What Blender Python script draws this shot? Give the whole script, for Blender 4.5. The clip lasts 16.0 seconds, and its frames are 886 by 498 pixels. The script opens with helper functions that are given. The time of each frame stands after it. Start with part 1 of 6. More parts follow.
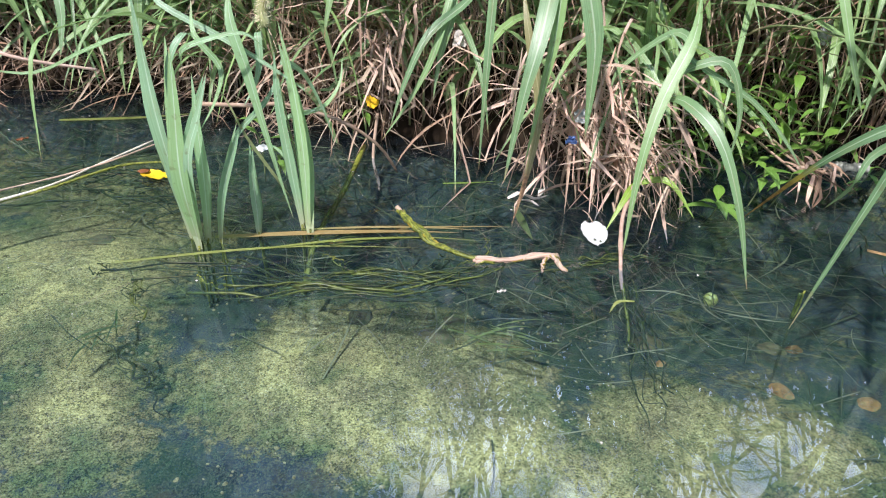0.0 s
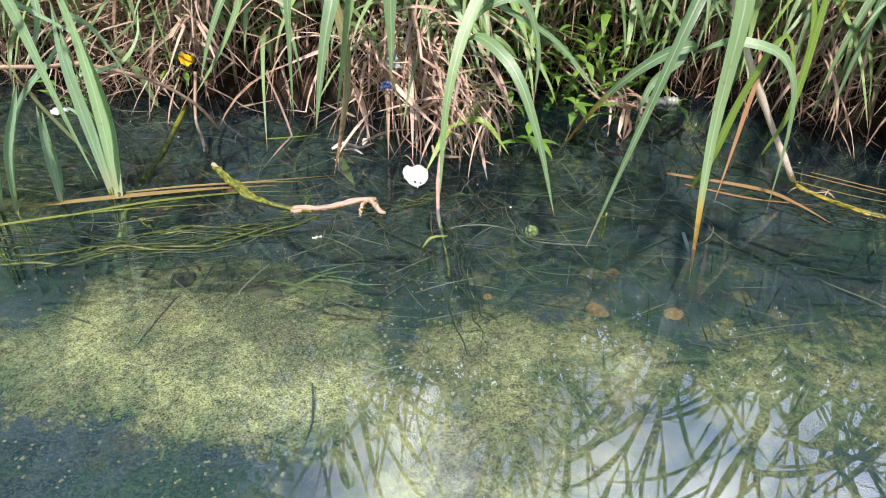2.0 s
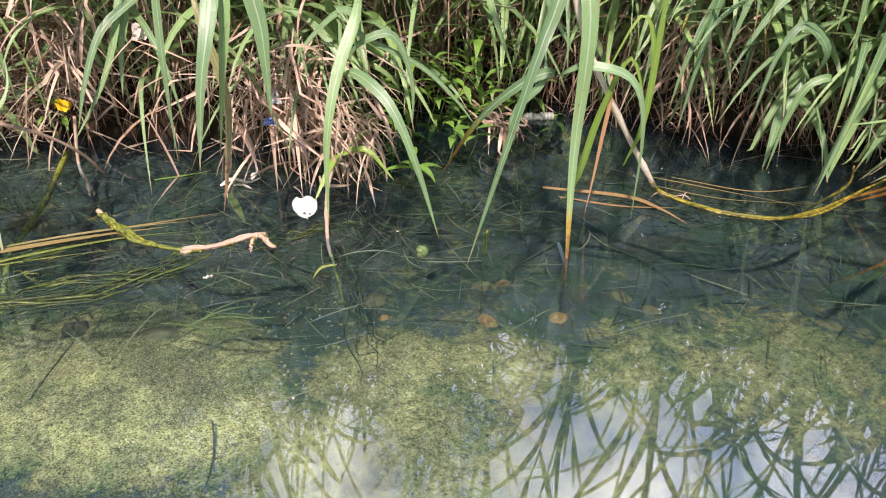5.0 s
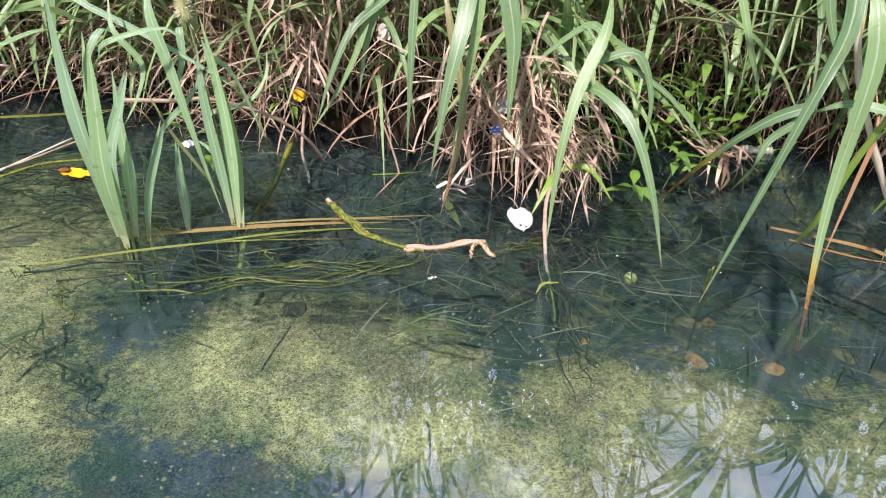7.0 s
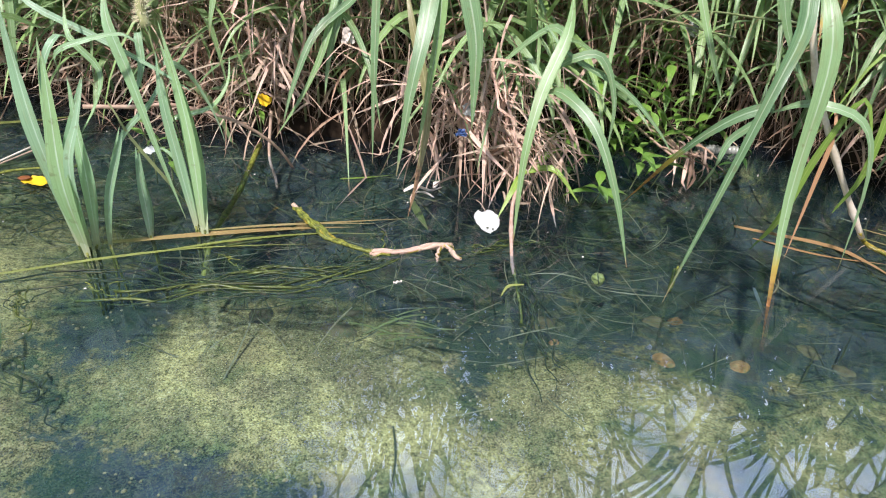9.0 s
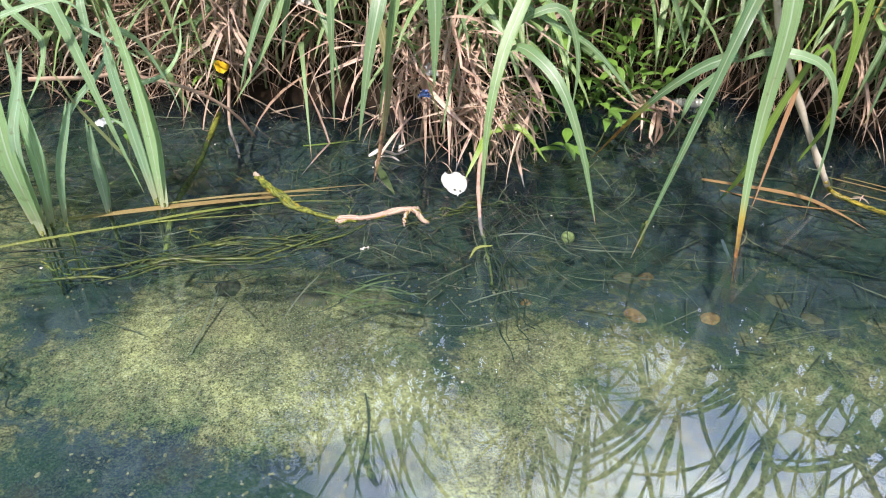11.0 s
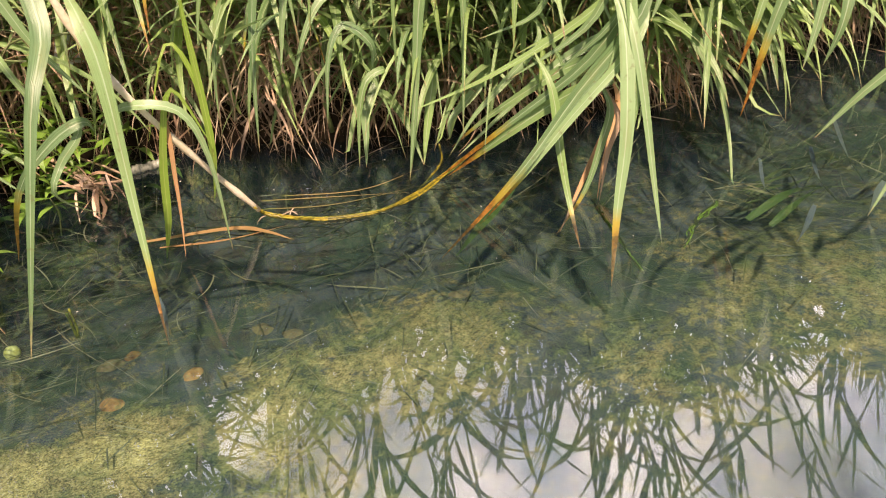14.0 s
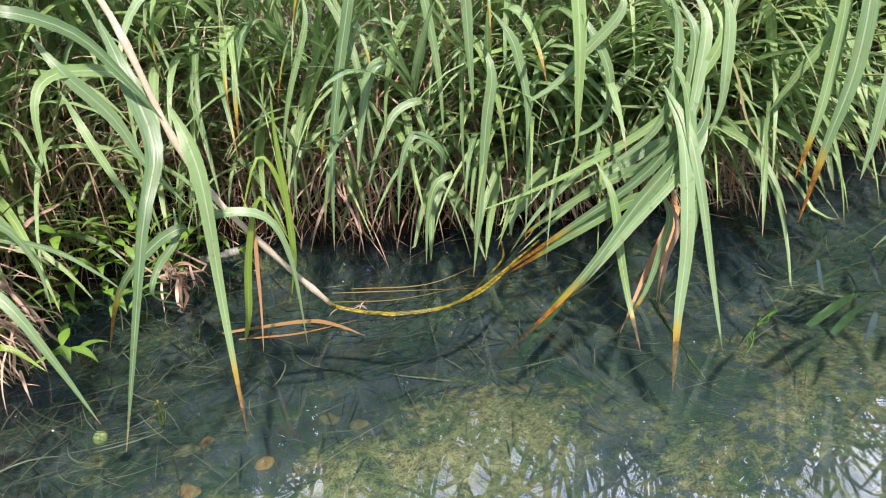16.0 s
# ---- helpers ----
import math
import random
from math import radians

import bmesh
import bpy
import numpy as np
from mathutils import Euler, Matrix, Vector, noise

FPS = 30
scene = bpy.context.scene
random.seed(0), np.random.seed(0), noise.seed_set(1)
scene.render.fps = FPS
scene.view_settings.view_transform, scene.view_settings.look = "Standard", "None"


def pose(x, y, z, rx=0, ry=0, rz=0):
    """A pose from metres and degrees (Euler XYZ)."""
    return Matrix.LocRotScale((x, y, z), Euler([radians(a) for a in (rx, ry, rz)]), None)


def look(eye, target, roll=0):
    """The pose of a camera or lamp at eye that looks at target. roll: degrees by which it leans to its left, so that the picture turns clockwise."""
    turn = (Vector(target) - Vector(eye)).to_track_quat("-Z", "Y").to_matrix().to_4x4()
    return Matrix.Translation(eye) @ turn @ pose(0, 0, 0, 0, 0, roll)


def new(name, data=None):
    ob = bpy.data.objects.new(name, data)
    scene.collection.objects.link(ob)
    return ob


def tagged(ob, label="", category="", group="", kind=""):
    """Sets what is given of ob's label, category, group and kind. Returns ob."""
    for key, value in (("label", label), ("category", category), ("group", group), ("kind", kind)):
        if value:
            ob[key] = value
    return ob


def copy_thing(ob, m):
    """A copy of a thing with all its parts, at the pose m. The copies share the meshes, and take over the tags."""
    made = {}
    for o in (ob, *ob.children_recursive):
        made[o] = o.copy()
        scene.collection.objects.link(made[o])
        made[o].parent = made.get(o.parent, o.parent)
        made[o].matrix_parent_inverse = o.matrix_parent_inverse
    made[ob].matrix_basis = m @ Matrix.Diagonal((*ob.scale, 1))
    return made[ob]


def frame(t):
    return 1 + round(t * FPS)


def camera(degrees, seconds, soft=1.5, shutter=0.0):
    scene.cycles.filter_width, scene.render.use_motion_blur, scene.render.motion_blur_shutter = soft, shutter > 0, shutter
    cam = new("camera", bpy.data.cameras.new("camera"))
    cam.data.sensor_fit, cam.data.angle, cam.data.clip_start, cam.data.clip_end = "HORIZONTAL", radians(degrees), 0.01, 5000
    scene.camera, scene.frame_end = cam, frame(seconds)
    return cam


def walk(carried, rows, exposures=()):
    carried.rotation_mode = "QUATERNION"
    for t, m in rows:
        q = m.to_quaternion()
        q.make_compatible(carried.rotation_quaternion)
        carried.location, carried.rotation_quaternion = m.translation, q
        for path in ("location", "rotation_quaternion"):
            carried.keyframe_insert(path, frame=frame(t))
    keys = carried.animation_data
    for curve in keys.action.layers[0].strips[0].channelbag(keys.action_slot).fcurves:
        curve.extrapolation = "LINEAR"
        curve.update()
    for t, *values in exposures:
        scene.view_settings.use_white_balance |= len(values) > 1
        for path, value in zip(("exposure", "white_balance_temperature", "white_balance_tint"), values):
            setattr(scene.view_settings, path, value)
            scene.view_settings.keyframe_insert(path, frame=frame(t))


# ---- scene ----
cam = camera(65.1, 16.0, soft=1.1)
PATH = [
    (0, (0.006, -0.043, 0.779), (0.006, 1.7, -0.202), 1.9),
    (0.5, (0.027, -0.045, 0.769), (0.084, 1.694, -0.216), 1.6),
    (1, (0.081, -0.057, 0.754), (0.208, 1.672, -0.244), 1.6),
    (1.5, (0.127, -0.058, 0.756), (0.316, 1.645, -0.275), 1.6),
    (2, (0.173, -0.091, 0.738), (0.47, 1.59, -0.305), 2.1),
    (2.5, (0.229, -0.147, 0.719), (0.667, 1.511, -0.31), 2.4),
    (3, (0.311, -0.167, 0.759), (0.855, 1.476, -0.243), 2.1),
    (3.2, (0.306, -0.165, 0.779), (0.903, 1.475, -0.199), 2.1),
    (5.3, (0.188, -0.148, 0.807), (0.675, 1.503, -0.212), 1.0),
    (5.5, (0.155, -0.136, 0.809), (0.573, 1.531, -0.214), 1.3),
    (6, (0.048, -0.106, 0.808), (0.327, 1.592, -0.212), 2.5),
    (6.5, (-0.011, -0.083, 0.804), (0.187, 1.635, -0.201), 3.1),
    (7, (0.014, -0.081, 0.798), (0.201, 1.641, -0.201), 3.0),
    (7.5, (0.036, -0.081, 0.807), (0.246, 1.637, -0.195), 2.8),
    (8, (0.049, -0.085, 0.802), (0.277, 1.637, -0.191), 2.7),
    (8.5, (0.045, -0.083, 0.807), (0.285, 1.637, -0.184), 3.0),
    (8.7, (0.047, -0.082, 0.803), (0.286, 1.641, -0.184), 3.0),
    (10.8, (0.069, -0.069, 0.794), (0.338, 1.601, -0.273), 2.0),
    (11, (0.074, -0.068, 0.785), (0.374, 1.594, -0.287), 1.9),
    (11.5, (0.14, -0.069, 0.789), (0.566, 1.539, -0.321), 1.4),
    (12, (0.267, -0.141, 0.722), (0.872, 1.426, -0.363), 1.2),
    (12.5, (0.345, -0.171, 0.721), (1.137, 1.303, -0.375), 0.8),
    (13, (0.441, -0.22, 0.708), (1.372, 1.194, -0.357), -1.1),
    (13.5, (0.529, -0.256, 0.734), (1.574, 1.119, -0.275), -3.2),
    (14, (0.567, -0.27, 0.76), (1.704, 1.073, -0.191), -4.3),
    (14.5, (0.587, -0.301, 0.765), (1.794, 1.025, -0.122), -4.7),
    (15, (0.591, -0.302, 0.794), (1.814, 1.037, -0.048), -4.7),
    (15.5, (0.548, -0.284, 0.859), (1.717, 1.123, 0.051), -4.7),
    (16, (0.51, -0.26, 0.884), (1.614, 1.212, 0.1), -4.6),
]
walk(cam, [(t, look(eye, target, roll)) for t, eye, target, roll in PATH], exposures=[
    (0.0, 0.29, 5740, 18), (1.5, 0.27, 5850, 19), (3.0, 0.36, 6370, 23), (5.5, 0.31, 6370, 24), (7.0, 0.29, 6070, 23), (8.5, 0.29, 5870, 21),
    (11.0, 0.31, 6020, 20), (12.5, 0.37, 6820, 25), (13.2, 0.39, 7770, 27), (14.5, 0.49, 8320, 26), (15.3, 0.47, 7770, 26), (16.0, 0.41, 6320, 22)])


# ---- world and sun ----
SUN_EL, SUN_AZ = radians(55), radians(-150)      # azimuth from +y towards +x
world = bpy.data.worlds.new("sky")
scene.world = world
world.use_nodes = True
wn, wl = world.node_tree.nodes, world.node_tree.links
wn.clear()
w_out = wn.new("ShaderNodeOutputWorld")
w_bg = wn.new("ShaderNodeBackground")
w_sky = wn.new("ShaderNodeTexSky")
w_sky.sky_type, w_sky.sun_disc = "NISHITA", False
w_sky.sun_elevation, w_sky.sun_rotation = SUN_EL, SUN_AZ
w_co = wn.new("ShaderNodeTexCoord")
w_map = wn.new("ShaderNodeMapping")
w_map.inputs["Scale"].default_value = (1.0, 1.0, 1.6)
w_noise = wn.new("ShaderNodeTexNoise")
w_noise.inputs["Scale"].default_value = 2.6
w_noise.inputs["Detail"].default_value = 7.0
w_noise.inputs["Roughness"].default_value = 0.55
w_ramp = wn.new("ShaderNodeValToRGB")
w_ramp.color_ramp.elements[0].position, w_ramp.color_ramp.elements[1].position = 0.40, 0.55
w_mix = wn.new("ShaderNodeMix")
w_mix.data_type = "RGBA"
# clouds: a thin veil, and one bright sunlit bank of cloud across the stream
w_dot = wn.new("ShaderNodeVectorMath")
w_dot.operation = "DOT_PRODUCT"
w_dot.inputs[1].default_value = (0.52, 0.42, 0.74)
w_glow = wn.new("ShaderNodeMath")
w_glow.operation = "POWER"
w_glow.use_clamp = True
w_glow.inputs[1].default_value = 3.2
w_shade = wn.new("ShaderNodeValToRGB")
w_shade.color_ramp.elements[0].position, w_shade.color_ramp.elements[1].position = 0.42, 0.6
w_shade.color_ramp.elements[0].color, w_shade.color_ramp.elements[1].color = (0.42, 0.48, 0.64, 1), (1.05, 1.07, 1.14, 1)
w_fine = wn.new("ShaderNodeTexNoise")
w_fine.inputs["Scale"].default_value, w_fine.inputs["Detail"].default_value = 7.0, 9.0
w_amp = wn.new("ShaderNodeMath")
w_amp.operation = "MULTIPLY_ADD"
w_amp.inputs[1].default_value, w_amp.inputs[2].default_value = 130.0, 3.0
w_cloud = wn.new("ShaderNodeVectorMath")
w_cloud.operation = "SCALE"
wl.new(w_co.outputs["Generated"], w_dot.inputs[0])
wl.new(w_dot.outputs["Value"], w_glow.inputs[0])
wl.new(w_glow.outputs[0], w_amp.inputs[0])
wl.new(w_co.outputs["Generated"], w_fine.inputs["Vector"])
wl.new(w_fine.outputs["Fac"], w_shade.inputs["Fac"])
wl.new(w_shade.outputs["Color"], w_cloud.inputs[0])
wl.new(w_amp.outputs[0], w_cloud.inputs["Scale"])
wl.new(w_cloud.outputs[0], w_mix.inputs["B"])
wl.new(w_co.outputs["Generated"], w_map.inputs["Vector"])
wl.new(w_map.outputs["Vector"], w_noise.inputs["Vector"])
wl.new(w_noise.outputs["Fac"], w_ramp.inputs["Fac"])
w_open = wn.new("ShaderNodeMath")     # blue sky shows away from the bank of cloud
w_open.operation, w_open.use_clamp = "MULTIPLY_ADD", True
w_open.inputs[1].default_value, w_open.inputs[2].default_value = 2.4, -0.75
w_fac = wn.new("ShaderNodeMath")
w_fac.operation, w_fac.use_clamp = "MULTIPLY", True
wl.new(w_glow.outputs[0], w_open.inputs[0])
wl.new(w_ramp.outputs["Color"], w_fac.inputs[0])
wl.new(w_open.outputs[0], w_fac.inputs[1])
w_core = wn.new("ShaderNodeMath")     # the bank of cloud is closed in its middle
w_core.operation, w_core.use_clamp = "MULTIPLY_ADD", True
w_core.inputs[1].default_value, w_core.inputs[2].default_value = 3.0, -2.15
w_max = wn.new("ShaderNodeMath")
w_max.operation = "MAXIMUM"
wl.new(w_glow.outputs[0], w_core.inputs[0])
wl.new(w_core.outputs[0], w_max.inputs[0])
wl.new(w_fac.outputs[0], w_max.inputs[1])
wl.new(w_max.outputs[0], w_mix.inputs["Factor"])
wl.new(w_sky.outputs["Color"], w_mix.inputs["A"])
wl.new(w_mix.outputs["Result"], w_bg.inputs["Color"])
wl.new(w_bg.outputs["Background"], w_out.inputs["Surface"])
w_bg.inputs["Strength"].default_value = 0.072

sun = new("sun", bpy.data.lights.new("sun", "SUN"))
sun.data.energy, sun.data.angle, sun.data.color = 5.0, radians(3.0), (1.0, 0.93, 0.8)
sun.matrix_world = look((0, 0, 0), (-math.sin(SUN_AZ) * math.cos(SUN_EL), -math.cos(SUN_AZ) * math.cos(SUN_EL), -math.sin(SUN_EL)))
sun.location = (0, 0, 20)


# ---- materials ----
class Nodes:
    """Builds the nodes of one material."""

    def __init__(self, name):
        self.mat = bpy.data.materials.new(name)
        self.mat.use_nodes = True
        self.tree = self.mat.node_tree
        self.tree.nodes.clear()
        self.out = self.tree.nodes.new("ShaderNodeOutputMaterial")

    def node(self, kind, **inputs):
        n = self.tree.nodes.new("ShaderNode" + kind)
        for key, value in inputs.items():
            self.set(n, key.replace("_", " "), value)
        return n

    def set(self, n, key, value):
        if isinstance(value, bpy.types.NodeSocket):
            self.tree.links.new(value, n.inputs[key])
        else:
            n.inputs[key].default_value = value

    def noise(self, vec, scale, detail=4.0, rough=0.55):
        return self.node("TexNoise", Vector=vec, Scale=scale, Detail=detail, Roughness=rough).outputs["Fac"]

    def ramp(self, fac, *stops):
        n = self.node("ValToRGB", Fac=fac)
        els = n.color_ramp.elements
        while len(els) < len(stops):
            els.new(0.5)
        for e, (p, c) in zip(els, stops):
            e.position, e.color = p, (*c, 1) if len(c) == 3 else c
        return n.outputs["Color"]

    def mix(self, fac, a, b, blend="MIX"):
        n = self.tree.nodes.new("ShaderNodeMix")
        n.data_type, n.blend_type = "RGBA", blend
        for key, value in (("Factor", fac), ("A", a), ("B", b)):
            self.set(n, key, (*value, 1) if isinstance(value, tuple) and len(value) == 3 else value)
        return n.outputs["Result"]

    def math(self, op, a, b=0.0, c=0.0):
        n = self.tree.nodes.new("ShaderNodeMath")
        n.operation = op
        for i, value in enumerate((a, b, c)):
            if isinstance(value, bpy.types.NodeSocket):
                self.tree.links.new(value, n.inputs[i])
            else:
                n.inputs[i].default_value = value
        return n.outputs[0]

    def bump(self, height, strength, distance):
        return self.node("Bump", Height=height, Strength=strength, Distance=distance).outputs["Normal"]

    def end(self, shader):
        self.tree.links.new(shader, self.out.inputs["Surface"])
        return self.mat


def grey(v):
    return (v, v, v)


def leaf_material(name, dark, light, rib, tip=None, tip_from=0.86, band=False, through_light=0.3, rough=0.33, base_tint=None):
    """A grass blade: u runs across it, v from its foot to its tip."""
    m = Nodes(name)
    uv = m.node("UVMap")
    sep = m.node("SeparateXYZ", Vector=uv.outputs["UV"])
    u, v = sep.outputs["X"], sep.outputs["Y"]
    rnd = m.math("FRACT", m.math("ADD", m.node("NewGeometry").outputs["Random Per Island"], m.node("ObjectInfo").outputs["Random"]))
    pos = m.node("TexCoord").outputs["Object"]
    patch = m.noise(pos, 9.0, 3.0)
    tone = m.math("ADD", m.math("MULTIPLY", rnd, 0.65), m.math("MULTIPLY", patch, 0.45))
    col = m.ramp(tone, (0.15, dark), (0.9, light))
    rnd2 = m.math("FRACT", m.math("MULTIPLY", rnd, 7.31))
    live = light[1] > light[0]
    fresh = tuple(c * k for c, k in zip(light, (1.1, 1.12, 0.55) if live else (1.05, 0.84, 0.76)))
    col = m.mix(m.ramp(rnd2, (0.55, grey(0.0)), (0.95, grey(0.55))), col, fresh)
    vein_vec = m.node("CombineXYZ", X=m.math("MULTIPLY", u, 26.0), Y=m.math("MULTIPLY", v, 2.5), Z=m.math("MULTIPLY", rnd, 30.0)).outputs["Vector"]
    vein = m.noise(vein_vec, 1.0, 2.0)
    col = m.mix(m.ramp(vein, (0.35, grey(0.0)), (0.75, grey(0.35))), col, tuple(min(1, c * 1.7) for c in light))
    off = m.math("ABSOLUTE", m.math("SUBTRACT", u, 0.5))
    line = m.ramp(off, (0.02, grey(0.6)), (0.06, grey(0.0)))
    col = m.mix(line, col, rib)
    wear_vec = m.node("CombineXYZ", X=m.math("MULTIPLY", u, 3.0), Y=m.math("MULTIPLY", v, 7.0), Z=m.math("MULTIPLY", rnd, 57.0)).outputs["Vector"]
    wear = m.noise(wear_vec, 1.0, 4.0, 0.65)
    col = m.mix(m.ramp(wear, (0.52, grey(0.0)), (0.72, grey(0.5))), col, m.mix(0.6, dark, (0.42, 0.38, 0.15)))
    spots = m.noise(pos, 60.0, 3.0)
    col = m.mix(m.ramp(spots, (0.62, grey(0.0)), (0.74, grey(0.55))), col, (0.16, 0.12, 0.05))
    if base_tint:
        col = m.mix(m.ramp(v, (0.0, grey(0.8)), (0.16, grey(0.0))), col, base_tint)
    if tip:
        edge = m.math("ADD", v, m.math("MULTIPLY", m.math("SUBTRACT", m.noise(pos, 30.0), 0.5), 0.1))
        if band:
            col = m.mix(m.ramp(edge, (tip_from - 0.06, grey(0.0)), (tip_from, grey(0.9))), col, (0.5, 0.36, 0.04))
        rot = m.mix(m.ramp(m.noise(pos, 85.0, 4.0, 0.7), (0.4, grey(0.0)), (0.62, grey(1.0))), tuple(c * 0.4 for c in tip), tuple(min(1, c * 1.25) for c in tip))
        col = m.mix(m.ramp(edge, (tip_from, grey(0.0)), (tip_from + 0.05, grey(1.0))), col, rot)
    nrm = m.bump(vein, 0.35, 0.002)
    front = m.node("BsdfPrincipled", Base_Color=col, Roughness=rough, Normal=nrm)
    front.inputs["Specular IOR Level"].default_value = 0.6
    back = m.node("BsdfTranslucent", Color=m.mix(0.35, col, (0.38, 0.58, 0.16)) if live else col, Normal=nrm)
    both = m.node("MixShader", Fac=through_light)
    m.tree.links.new(front.outputs[0], both.inputs[1])
    m.tree.links.new(back.outputs[0], both.inputs[2])
    return m.end(both.outputs[0])


TIP = (0.42, 0.17, 0.03)
leaf = leaf_material("reed leaf", (0.08, 0.175, 0.07), (0.27, 0.42, 0.2), (0.6, 0.7, 0.5), tip=(0.45, 0.3, 0.16), tip_from=0.95)
leaf_wet = leaf_material("reed leaf with rotting tip", (0.08, 0.17, 0.07), (0.27, 0.42, 0.2), (0.6, 0.72, 0.52), tip=TIP, tip_from=0.8, band=True)
leaf_tip = leaf_material("reed leaf with orange tip", (0.08, 0.17, 0.07), (0.27, 0.42, 0.2), (0.6, 0.72, 0.52), tip=(0.35, 0.15, 0.04), tip_from=0.88, band=True)
leaf_wade = leaf_material("wading reed leaf", (0.21, 0.36, 0.2), (0.33, 0.5, 0.3), (0.68, 0.8, 0.64), tip=(0.45, 0.3, 0.16), tip_from=0.97, base_tint=(0.5, 0.49, 0.3))
leaf_young = leaf_material("young reed leaf", (0.16, 0.3, 0.04), (0.28, 0.42, 0.07), (0.5, 0.6, 0.2))
leaf_tan = leaf_material("yellowing reed leaf", (0.2, 0.22, 0.08), (0.42, 0.36, 0.18), (0.55, 0.5, 0.3), tip=(0.45, 0.28, 0.15), tip_from=0.7)
leaf_mass = leaf_material("bank grass leaf", (0.055, 0.13, 0.045), (0.31, 0.46, 0.2), (0.55, 0.66, 0.44), tip=(0.4, 0.27, 0.14), tip_from=0.93)
straw = leaf_material("dry straw", (0.12, 0.065, 0.042), (0.44, 0.29, 0.2), (0.5, 0.36, 0.26), through_light=0.12, rough=0.7)
straw_red = leaf_material("orange dead leaf", (0.24, 0.11, 0.05), (0.52, 0.29, 0.14), (0.55, 0.36, 0.2), through_light=0.15, rough=0.6)
straw_pale = leaf_material("bleached straw", (0.22, 0.15, 0.1), (0.62, 0.48, 0.36), (0.62, 0.54, 0.42), through_light=0.12, rough=0.7)
herb_leaf = leaf_material("herb leaf", (0.08, 0.19, 0.025), (0.22, 0.4, 0.075), (0.3, 0.45, 0.15))
shrub_leaf = leaf_material("shrub leaf", (0.03, 0.07, 0.015), (0.09, 0.15, 0.04), (0.15, 0.2, 0.08))


def plain(name, a, b, scale=20.0, rough=0.6, bump=0.4, dist=0.002, spec=0.4, c=None):
    m = Nodes(name)
    pos = m.node("TexCoord").outputs["Object"]
    n1, n2 = m.noise(pos, scale, 5.0), m.noise(pos, scale * 5.3, 4.0)
    rnd = m.node("ObjectInfo").outputs["Random"]
    fac = m.math("ADD", m.math("MULTIPLY", n1, 0.7), m.math("MULTIPLY", n2, 0.3))
    fac = m.math("ADD", fac, m.math("MULTIPLY", m.math("SUBTRACT", rnd, 0.5), 0.2))
    col = m.ramp(fac, (0.32, a), (0.68, b))
    if c:
        col = m.mix(m.ramp(m.noise(pos, scale * 1.7, 4.0), (0.52, grey(0.0)), (0.62, grey(0.85))), col, c)
    bs = m.node("BsdfPrincipled", Base_Color=col, Roughness=rough, Normal=m.bump(fac, bump, dist))
    bs.inputs["Specular IOR Level"].default_value = spec
    return m.end(bs.outputs[0])


culm_mat = plain("reed culm", (0.14, 0.2, 0.07), (0.34, 0.37, 0.18), 14.0, 0.5)
culm_pale = plain("bleached reed culm", (0.66, 0.55, 0.4), (0.88, 0.82, 0.7), 26.0, 0.5)
culm_wet = plain("wet yellow reed culm", (0.13, 0.11, 0.015), (0.46, 0.35, 0.05), 45.0, 0.3, 0.8, 0.003, c=(0.06, 0.065, 0.015))
stem_moss = plain("mossy stem", (0.06, 0.085, 0.01), (0.35, 0.36, 0.06), 55.0, 0.45, 0.8, 0.003, c=(0.05, 0.065, 0.015))
stem_pink = plain("broken stem end", (0.42, 0.27, 0.2), (0.62, 0.46, 0.36), 60.0, 0.6)
twig_mat = plain("dry twig", (0.34, 0.22, 0.15), (0.62, 0.46, 0.34), 30.0, 0.7)
root_mat = plain("wet root", (0.015, 0.022, 0.008), (0.085, 0.1, 0.025), 25.0, 0.4)
weed_mat = leaf_material("water weed", (0.03, 0.06, 0.018), (0.11, 0.15, 0.045), (0.12, 0.16, 0.06), through_light=0.2)
stone_mat = plain("algae stone", (0.09, 0.075, 0.03), (0.25, 0.2, 0.085), 28.0, 0.9, 0.5, 0.004, c=(0.16, 0.17, 0.06))
stone_red = plain("ochre stone", (0.14, 0.075, 0.025), (0.62, 0.34, 0.1), 32.0, 0.9, 0.9, 0.008, c=(0.24, 0.21, 0.07))
stone_dark = plain("silty stone", (0.06, 0.07, 0.05), (0.14, 0.15, 0.1), 14.0, 0.85, 0.5, 0.004)
white_leaf = plain("bleached leaf", (0.56, 0.57, 0.55), (0.74, 0.75, 0.74), 40.0, 0.6, 0.3, 0.001)
yellow_leaf = plain("yellow leaf", (0.72, 0.42, 0.01), (0.85, 0.58, 0.02), 30.0, 0.45, 0.3, 0.001)
yellow_stain = plain("rotten leaf stain", (0.12, 0.05, 0.02), (0.3, 0.1, 0.03), 40.0, 0.6)
paper_mat = plain("bleached litter", (0.6, 0.52, 0.44), (0.82, 0.77, 0.7), 50.0, 0.8)
plastic_mat = plain("dirty film", (0.5, 0.52, 0.5), (0.75, 0.78, 0.75), 30.0, 0.35)
metal_mat = plain("dull ridged cap", (0.16, 0.17, 0.14), (0.48, 0.48, 0.42), 40.0, 0.2)
red_mat = plain("red plastic", (0.5, 0.02, 0.02), (0.65, 0.05, 0.04), 30.0, 0.4)
blue_mat = plain("blue plastic", (0.05, 0.09, 0.25), (0.12, 0.2, 0.42), 30.0, 0.4)
fruit_mat = plain("green fruit", (0.42, 0.45, 0.1), (0.68, 0.66, 0.24), 50.0, 0.4, c=(0.42, 0.42, 0.08))
